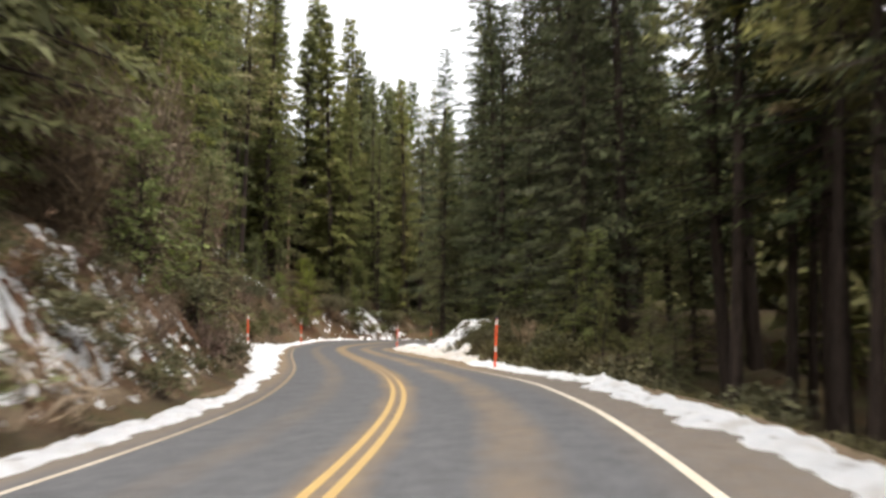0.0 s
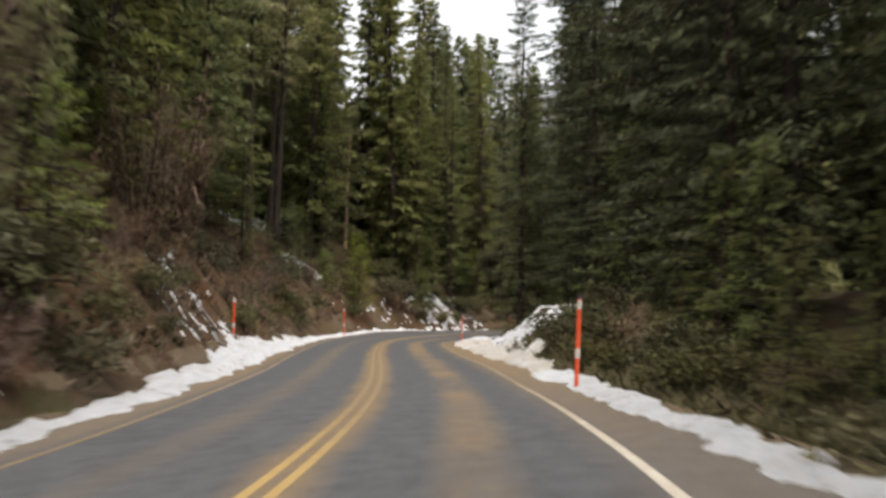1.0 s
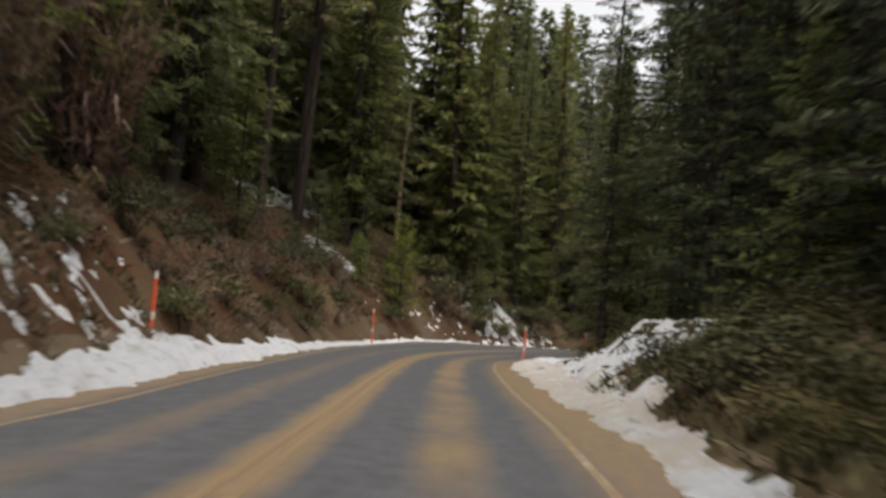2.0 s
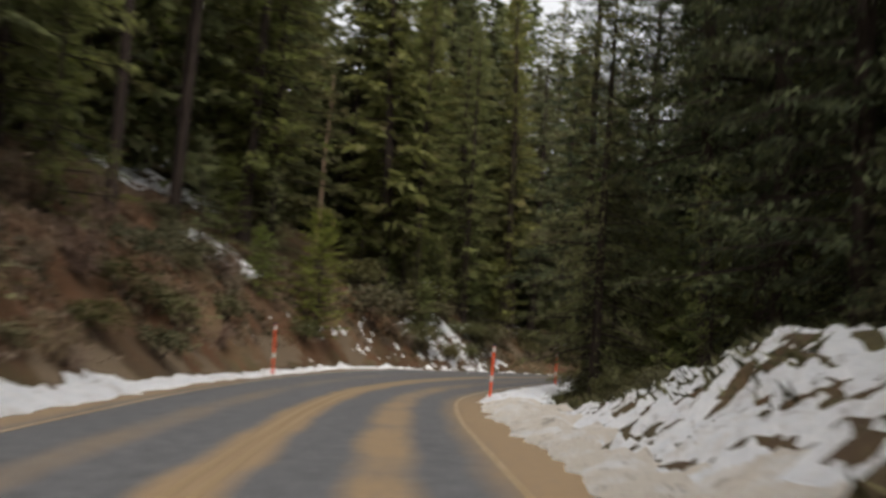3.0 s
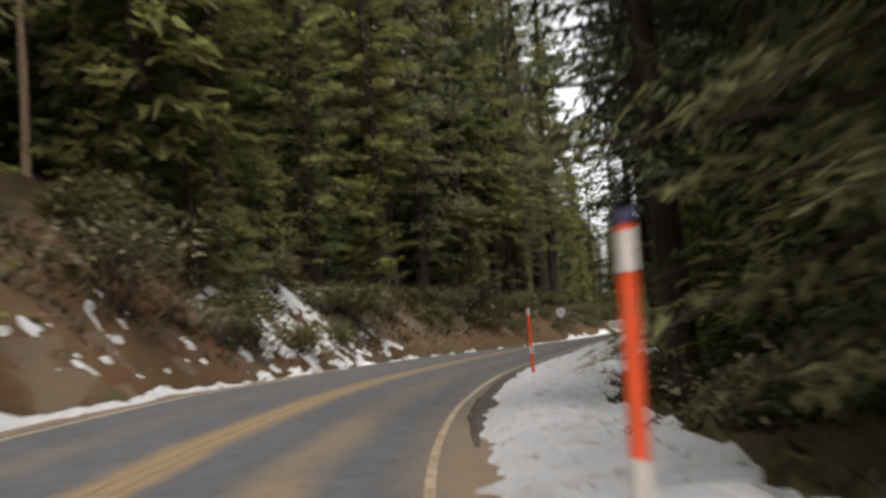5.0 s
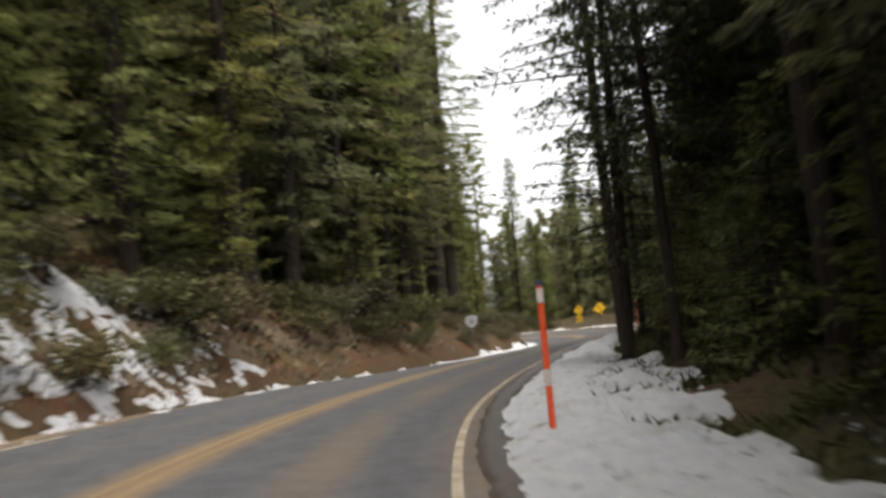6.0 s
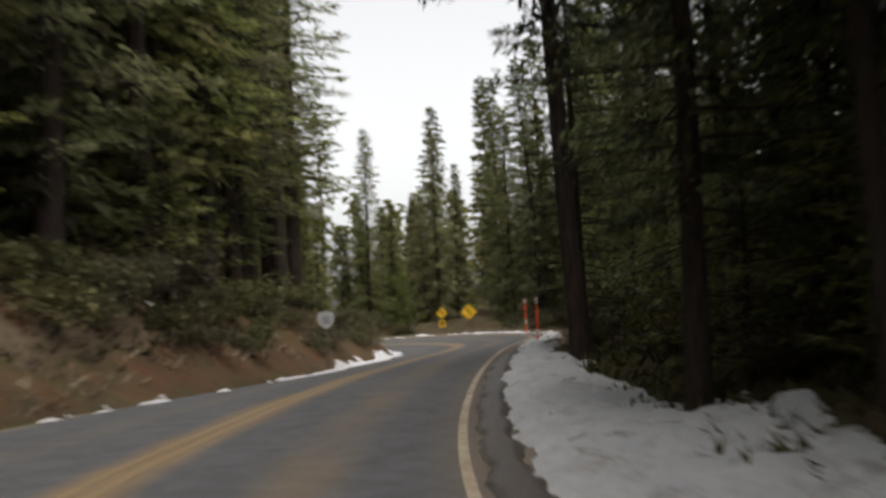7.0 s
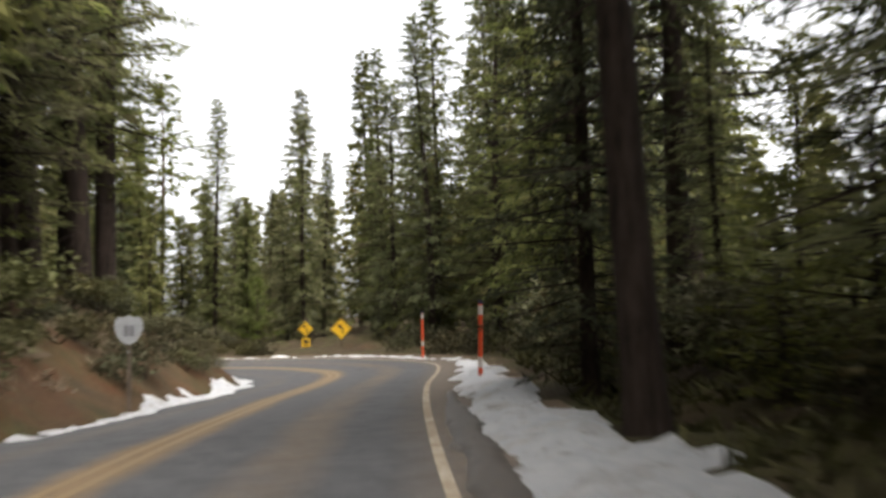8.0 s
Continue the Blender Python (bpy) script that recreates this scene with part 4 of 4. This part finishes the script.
scatter([LOW], (-5, 14, 34, 64), (5.9, 9.4), (38, 53), 26, 0.62, 0.5, 0.85, 6)
scatter([LOW], (-5, 14, 4, 40), (5.5, 9.5), (8, 38), 34, 0.8, 0.5, 0.9, 6)
scatter([LOW], (5, 45, 140, 190), (5.2, 9.5), (146, 178), 40, 0.8, 0.6, 1.1, 6)
scatter(BUSHES[2:], (-5, 30, 84, 140), (6.1, 7.6), (93, 107), 6, 0.9, 0.6, 0.9, 5)
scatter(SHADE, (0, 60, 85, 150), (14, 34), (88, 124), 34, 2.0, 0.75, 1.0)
scatter(YOUNG, (-10, 45, 140, 190), (7.5, 12), (140, 175), 16, 1.4, 0.5, 1.0, 4)


# ---- the depth of the woods, past counting ----
def far_woods(name, label, box, us, ss, many, seed, lo, hi):
    """Trees so deep in the woods that only their mass shows, joined into one."""
    rng = np.random.default_rng(seed)
    verts, faces = [], []
    made = 0
    for _ in range(many * 20):
        x, y = rng.uniform(box[0], box[1]), rng.uniform(box[2], box[3])
        s, u = (float(q[0]) for q in locate(x, y))
        if not (us[0] <= u <= us[1] and ss[0] <= s <= ss[1]) or (np.sum((np.array(spots) - (x, y)) ** 2, 1) < 4.0).any() or (hi > 16 and in_sky_gap(x, y)):
            continue
        spots.append((x, y))
        made += 1
        tall, z0 = rng.uniform(lo, hi), float(height(x, y, False)[0]) - 0.3
        h = rng.uniform(0.3, 1.2)
        while h < tall:
            reach = (1 - h / tall) ** 0.7 * tall * rng.uniform(0.10, 0.16) + 0.4
            w = rng.uniform(0, 6.28)
            a = (x, y, z0 + h)
            sprays(rng, a, (x + math.cos(w) * reach, y + math.sin(w) * reach, z0 + h + 0.1 * reach), 10 if hi > 16 else 16, 1.05 if hi > 16 else 0.65, 0.2, 0.34 if hi > 16 else 0.34, verts, faces)
            h += rng.uniform(0.12, 0.32)
        if made == many:
            break
    ob = mesh_object(name, verts, faces, FAR_FIR, False)
    return tagged(ob, label, "woods", kind="stuff")


far_woods("hillside_woods", "dense dark green fir woods deep on the hillside", (-85, 0, 0, 190), (-75, -13), (0, 175), 230, 21, 12, 26)
far_woods("valley_woods", "dense dark green fir woods deep beside the road", (0, 75, 0, 125), (17, 60), (36, 116), 60, 22, 10, 20)
far_woods("slope_woods", "dense dark fir woods below the road", (0, 75, 0, 60), (18, 60), (0, 40), 60, 25, 10, 15.5)
far_woods("distant_woods", "dense low fir woods beyond the last bend", (-30, 75, 150, 240), (20, 75), (138, 204), 120, 23, 8, 15)
far_woods("corner_woods", "dense dark fir woods inside the last bend", (-50, 10, 120, 175), (-45, -9), (118, 204), 60, 24, 9, 16)


def ground_cover(name, label, us, ss, many, seed, mat=None, thin=-0.05):
    """Needle litter, dry grass and twigs standing off the bank."""
    rng = np.random.default_rng(seed)
    S, U = rng.uniform(*ss, many), rng.uniform(*us, many)
    x, y = road_xy(S, U)
    keep = fuzz(x, y, 2.5, 61.0, 3) > thin
    x, y = x[keep], y[keep]
    p = np.stack([x, y, ground_at(x, y) - 0.03], 1)
    n = len(p)
    way = np.stack([rng.uniform(-0.3, 0.3, n), rng.uniform(-0.3, 0.3, n), rng.uniform(0.05, 0.32, n)], 1)
    side = rng.uniform(-0.05, 0.05, (n, 3))
    v = np.stack([p - side, p + side, p + way], 1).reshape(-1, 3)
    ob = mesh_object(name, v.tolist(), np.arange(3 * n).reshape(-1, 3).tolist(), mat or DRY, False)
    return tagged(ob, label, "ground cover", kind="stuff")


ground_cover("bank_litter", "dry brown grass and twigs on the cut bank", (-10.5, -5.2), (2, 108), 26000, 31)
ground_cover("bank_litter", "dry brown grass and twigs on the red bank", (-9.5, -3.6), (108, 150), 9000, 32)
ground_cover("knoll_litter", "dry grass and twigs on the knoll beside the road", (6.2, 11.0), (18, 75), 12000, 33, UNDER)
ground_cover("verge_litter", "dark green and brown low growth below the road's edge", (4.9, 10.0), (-6, 54), 22000, 34, UNDER, -0.3)
ground_cover("woods_litter", "dark low growth under the firs", (5.3, 14.0), (74, 150), 34000, 35, UNDER, -0.3)
ground_cover("bank_growth", "low olive growth on the cut bank", (-9.5, -5.6), (20, 112), 22000, 36, UNDER, 0.0)
ground_cover("bank_growth", "low olive and brown growth on the red bank", (-9.5, -4.3), (104, 150), 20000, 37, UNDER, -0.12)


# ---- snow poles and signs ----
def plain(name, colour, rough=0.6, metal=0.0, grime=0.35):
    m, nt, b = material(name, rough, 0.4)
    b.inputs["Metallic"].default_value = metal
    paint(nt, b, blend(nt, maths(nt, "MULTIPLY", ramp(nt, noise_of(nt, 9.0, 6.0, 0.7), [(0.45, (0.0,)), (0.75, (1.0,))]), grime), colour, (0.16, 0.12, 0.09)))
    return m


ORANGE = plain("orange_paint", (0.72, 0.085, 0.022), 0.55)
BAND = plain("reflective_white", (0.62, 0.56, 0.52), 0.4)
CAP = plain("blue_tape", (0.035, 0.035, 0.10), 0.5)
SIGN_YELLOW = plain("yellow_sheeting", (0.75, 0.44, 0.02), 0.45, grime=0.15)
SIGN_BLACK = plain("black_sheeting", (0.015, 0.015, 0.015), 0.5)
METAL = plain("weathered_aluminium", (0.42, 0.43, 0.44), 0.5, 0.1)
GREY = plain("dim_grey_sheeting", (0.20, 0.20, 0.21), 0.5)
TIMBER = plain("sign_timber", (0.10, 0.075, 0.055), 0.9)


def rod(z0, z1, r, sides=12):
    v, f = tube([(0, 0, z0), (0, 0, z1)], [r, r], sides)
    f += [tuple(range(sides - 1, -1, -1)), tuple(range(sides, 2 * sides))]
    return v, f


def snow_pole():
    pole = tagged(new("snow_pole"), "orange snow marker pole with pale reflective bands, set in the snow", "snow pole", "snow poles along the road")
    part("shaft", *rod(-0.5, 1.76, 0.042), ORANGE, pole, smooth=False)
    part("band", *rod(1.50, 1.68, 0.0445), BAND, pole, "pale reflective band")
    part("band", *rod(0.5, 0.7, 0.0445), BAND, pole, "pale reflective band")
    part("cap", *rod(1.71, 1.775, 0.046), CAP, pole, "dark blue tape round the top")
    return pole


def slab(outline, y0, y1):
    n = len(outline)
    v = [(x, y0, z) for x, z in outline] + [(x, y1, z) for x, z in outline]
    f = [tuple(range(n)), tuple(range(2 * n - 1, n - 1, -1))] + [(j, n + j, n + (j + 1) % n, (j + 1) % n) for j in range(n)]
    return v, f


def rounded(w, h, r, turn=0.0, steps=4):
    out = []
    for cx, cz, a0 in ((w / 2 - r, h / 2 - r, 0), (-w / 2 + r, h / 2 - r, 90), (-w / 2 + r, -h / 2 + r, 180), (w / 2 - r, -h / 2 + r, 270)):
        for k in range(steps + 1):
            a = radians(a0 + 90 * k / steps)
            x, z = cx + r * math.cos(a), cz + r * math.sin(a)
            out.append((x * math.cos(turn) - z * math.sin(turn), x * math.sin(turn) + z * math.cos(turn)))
    return out


def shift(outline, dx, dz):
    return [(x + dx, z + dz) for x, z in outline]


def warning_sign(side, plaque, height_up, label):
    sign = tagged(new("warning_sign"), label, "road sign", "warning signs at the bend")
    q = math.pi / 4
    part("post", *slab(rounded(0.1, height_up + 0.6 + 0.7, 0.01), 0.02, 0.11), TIMBER, sign, "dark timber post")
    sign.children[0].location = (0, 0, (height_up + 0.6 - 0.7) / 2)
    part("plate", *slab(shift(rounded(side, side, 0.05, q), 0, height_up), -0.004, 0.012), SIGN_YELLOW, sign, "yellow diamond plate")
    ring_out, ring_in = rounded(side - 0.04, side - 0.04, 0.045, q), rounded(side - 0.09, side - 0.09, 0.04, q)
    n = len(ring_out)
    v = [(x, -0.007, z + height_up) for x, z in ring_out + ring_in]
    f = [(j, (j + 1) % n, n + (j + 1) % n, n + j) for j in range(n)]
    part("border", v, f, SIGN_BLACK, sign, "black border line")
    # a curved arrow, bent to the left
    stem = [(0.05, -0.24), (0.11, -0.24), (0.11, 0.0), (0.07, 0.08), (-0.04, 0.16), (-0.08, 0.11), (0.02, 0.04), (0.05, -0.02)]
    head = [(-0.17, 0.19), (-0.10, 0.04), (0.0, 0.21)]
    part("arrow", *slab(shift(stem, 0, height_up), -0.009, -0.0045), SIGN_BLACK, sign, "black bent arrow")
    part("arrow_head", *slab(shift(head, 0, height_up), -0.009, -0.0045), SIGN_BLACK, sign, "black arrow head")
    if plaque:
        low = height_up - side * 0.707 - 0.27
        panel = part("speed_plaque", *slab(shift(rounded(0.46, 0.46, 0.04), 0, low), -0.004, 0.012), SIGN_YELLOW, sign, "yellow square plaque below the diamond")
        part("bar", *slab(shift(rounded(0.26, 0.16, 0.02), 0, low + 0.06), -0.009, -0.0045), SIGN_BLACK, panel, "dark bar")
        part("bar", *slab(shift(rounded(0.2, 0.06, 0.01), 0, low - 0.12), -0.009, -0.0045), SIGN_BLACK, panel, "dark bar")
    return sign


def route_sign():
    sign = tagged(new("road_sign"), "pale shield-shaped road sign with a small tab, on a post", "road sign")
    shield = [(0.0, -0.32), (0.12, -0.27), (0.24, -0.13), (0.29, 0.04), (0.28, 0.18), (0.22, 0.27), (0.12, 0.25), (0.0, 0.30), (-0.12, 0.25), (-0.22, 0.27), (-0.28, 0.18), (-0.29, 0.04), (-0.24, -0.13), (-0.12, -0.27)]
    plate = part("plate", *slab(shift(shield, 0, 1.52), -0.008, 0.004), METAL, sign, "pale shield-shaped metal plate")
    part("bar", *slab(shift(rounded(0.08, 0.24, 0.02), -0.05, 1.50), -0.012, -0.0085), GREY, plate, "dim grey bar")
    part("bar", *slab(shift(rounded(0.08, 0.24, 0.02), 0.07, 1.50), -0.012, -0.0085), GREY, plate, "dim grey bar")
    part("tab", *slab(shift(rounded(0.26, 0.2, 0.02), 0, 1.06), -0.008, 0.004), METAL, sign, "small pale tab below the shield")
    part("post", *slab(rounded(0.07, 2.5, 0.01), 0.006, 0.07), TIMBER, sign, "dark post")
    sign.children[2].location = (0, 0, 0.45)
    for z in (1.06, 1.66):
        part("bolt", *slab(shift(rounded(0.03, 0.03, 0.008), 0, z), -0.016, -0.0085), METAL, sign, "metal bolt")
    return sign


def stand(thing, x, y, turn=0.0, lean=(0.0, 0.0), z=None):
    thing.matrix_world = pose(x, y, float(height(x, y)[0]) if z is None else z, lean[0], lean[1], turn)
    return thing


first = stand(snow_pole(), 1.64, 37.25, 0, (0, 2.1), 0.15)
for x, y, z, rx, ry in ((-12.24, 81.72, 0.3, 0.3, -1.0), (-11.09, 54.55, 0.45, 0, -0.2), (-4.33, 80.5, 0.02, 0.3, 1.8), (-2.03, 102.3, 0.06, 0.2, 0.4), (9.84, 132.3, 0.41, 1.0, 1.6), (17.05, 148.77, 0.78, 0.3, 0.6)):
    copy_thing(first, pose(x, y, z, rx, ry, 0))
stand(warning_sign(0.76, False, 1.95, "yellow diamond bend-warning sign on a post beside the road"), 19.0, 161.3, -24, z=0.25)
stand(warning_sign(0.62, True, 2.05, "yellow diamond warning sign with a square plaque below"), 18.77, 165.6, -42, z=0.25)
stand(route_sign(), 4.32, 137.3, -24, z=0.35)


# ---- dead tree and outcrop on the hillside ----
def snag(tall, seed):
    rng = random.Random(seed)
    tree = tagged(new("dead_tree"), "bare pale-brown dead trunk standing on the hillside", "tree")
    hs = [-0.4, 0.0, 0.25 * tall, 0.5 * tall, 0.8 * tall, tall]
    v, f = tube([(rng.uniform(-0.05, 0.05), rng.uniform(-0.05, 0.05), h) for h in hs], [0.2, 0.18, 0.16, 0.14, 0.1, 0.05], 9)
    part("trunk", v, f, BARK_DEAD, tree, smooth=True)
    for _ in range(7):
        h, w, ln = rng.uniform(0.35, 0.95) * tall, rng.uniform(0, 6.28), rng.uniform(0.3, 0.9)
        bv, bf = [], []
        limb(bv, bf, (0, 0, h), (math.cos(w) * ln, math.sin(w) * ln, h + 0.1), 0.03)
        part("branch_stub", bv, bf, BARK_DEAD, tree)
    return tree


stand(snag(12.0, 5), -18.7, 113.0, 0, (0, 1.5))
stand(snag(10.0, 6), -18.7, 118.0, 90, (0, -1.0))


def boulder(seed, size):
    """A broken tan rock, squarish and half sunk in the bank."""
    rng = np.random.default_rng(seed)
    bm = bmesh.new()
    bmesh.ops.create_icosphere(bm, subdivisions=3, radius=1.0)
    cuts = [Vector(rng.normal(size=3)).normalized() for _ in range(9)]
    for v in bm.verts:
        for c in cuts:
            over = v.co.dot(c) - 0.72
            if over > 0:
                v.co -= c * over
        v.co *= 1 + 0.08 * noise.noise(v.co * 2.5 + Vector((seed, 0, 0)))
        v.co = Vector((v.co.x * size * 1.2, v.co.y * size, v.co.z * size * 0.75))
    me = bpy.data.meshes.new("boulder")
    bm.to_mesh(me)
    bm.free()
    me.materials.append(ROCK)
    return tagged(new("boulder", me), "tan weathered rock half buried in the cut bank", "rock")


ROCK = make_bark("tan_rock", (0.060, 0.042, 0.026), (0.16, 0.112, 0.07))
rubble = random.Random(9)
for s0, u, size in ((104.5, -9.6, 1.3), (107.0, -10.5, 1.0), (92.0, -7.2, 0.5), (88.0, -6.0, 0.35), (76.0, -6.6, 0.7), (73.0, -7.6, 0.5), (69.0, -6.2, 0.4), (60.0, -6.8, 0.6), (56.0, -7.8, 0.8), (48.0, -7.0, 0.45), (36.0, -6.6, 0.5), (31.0, -7.4, 0.7), (98.0, -6.0, 0.35), (118.0, -5.0, 0.3), (123.0, -5.4, 0.4)):
    x, y = (float(q) for q in road_xy(s0, u))
    stand(boulder(int(s0 * 10), size * 0.62), x, y, rubble.uniform(0, 360), (rubble.uniform(-15, 15), rubble.uniform(-15, 15)), float(height(x, y)[0]) - 0.25 * size)

# the patterns from which the trees were copied are not part of the place
for thing in NEAR + DEEP + list(CLOSE.values()) + list(FINE.values()) + YOUNG + BUSHES + BARE + [LOW]:
    for ob in (*thing.children_recursive, thing):
        bpy.data.objects.remove(ob)
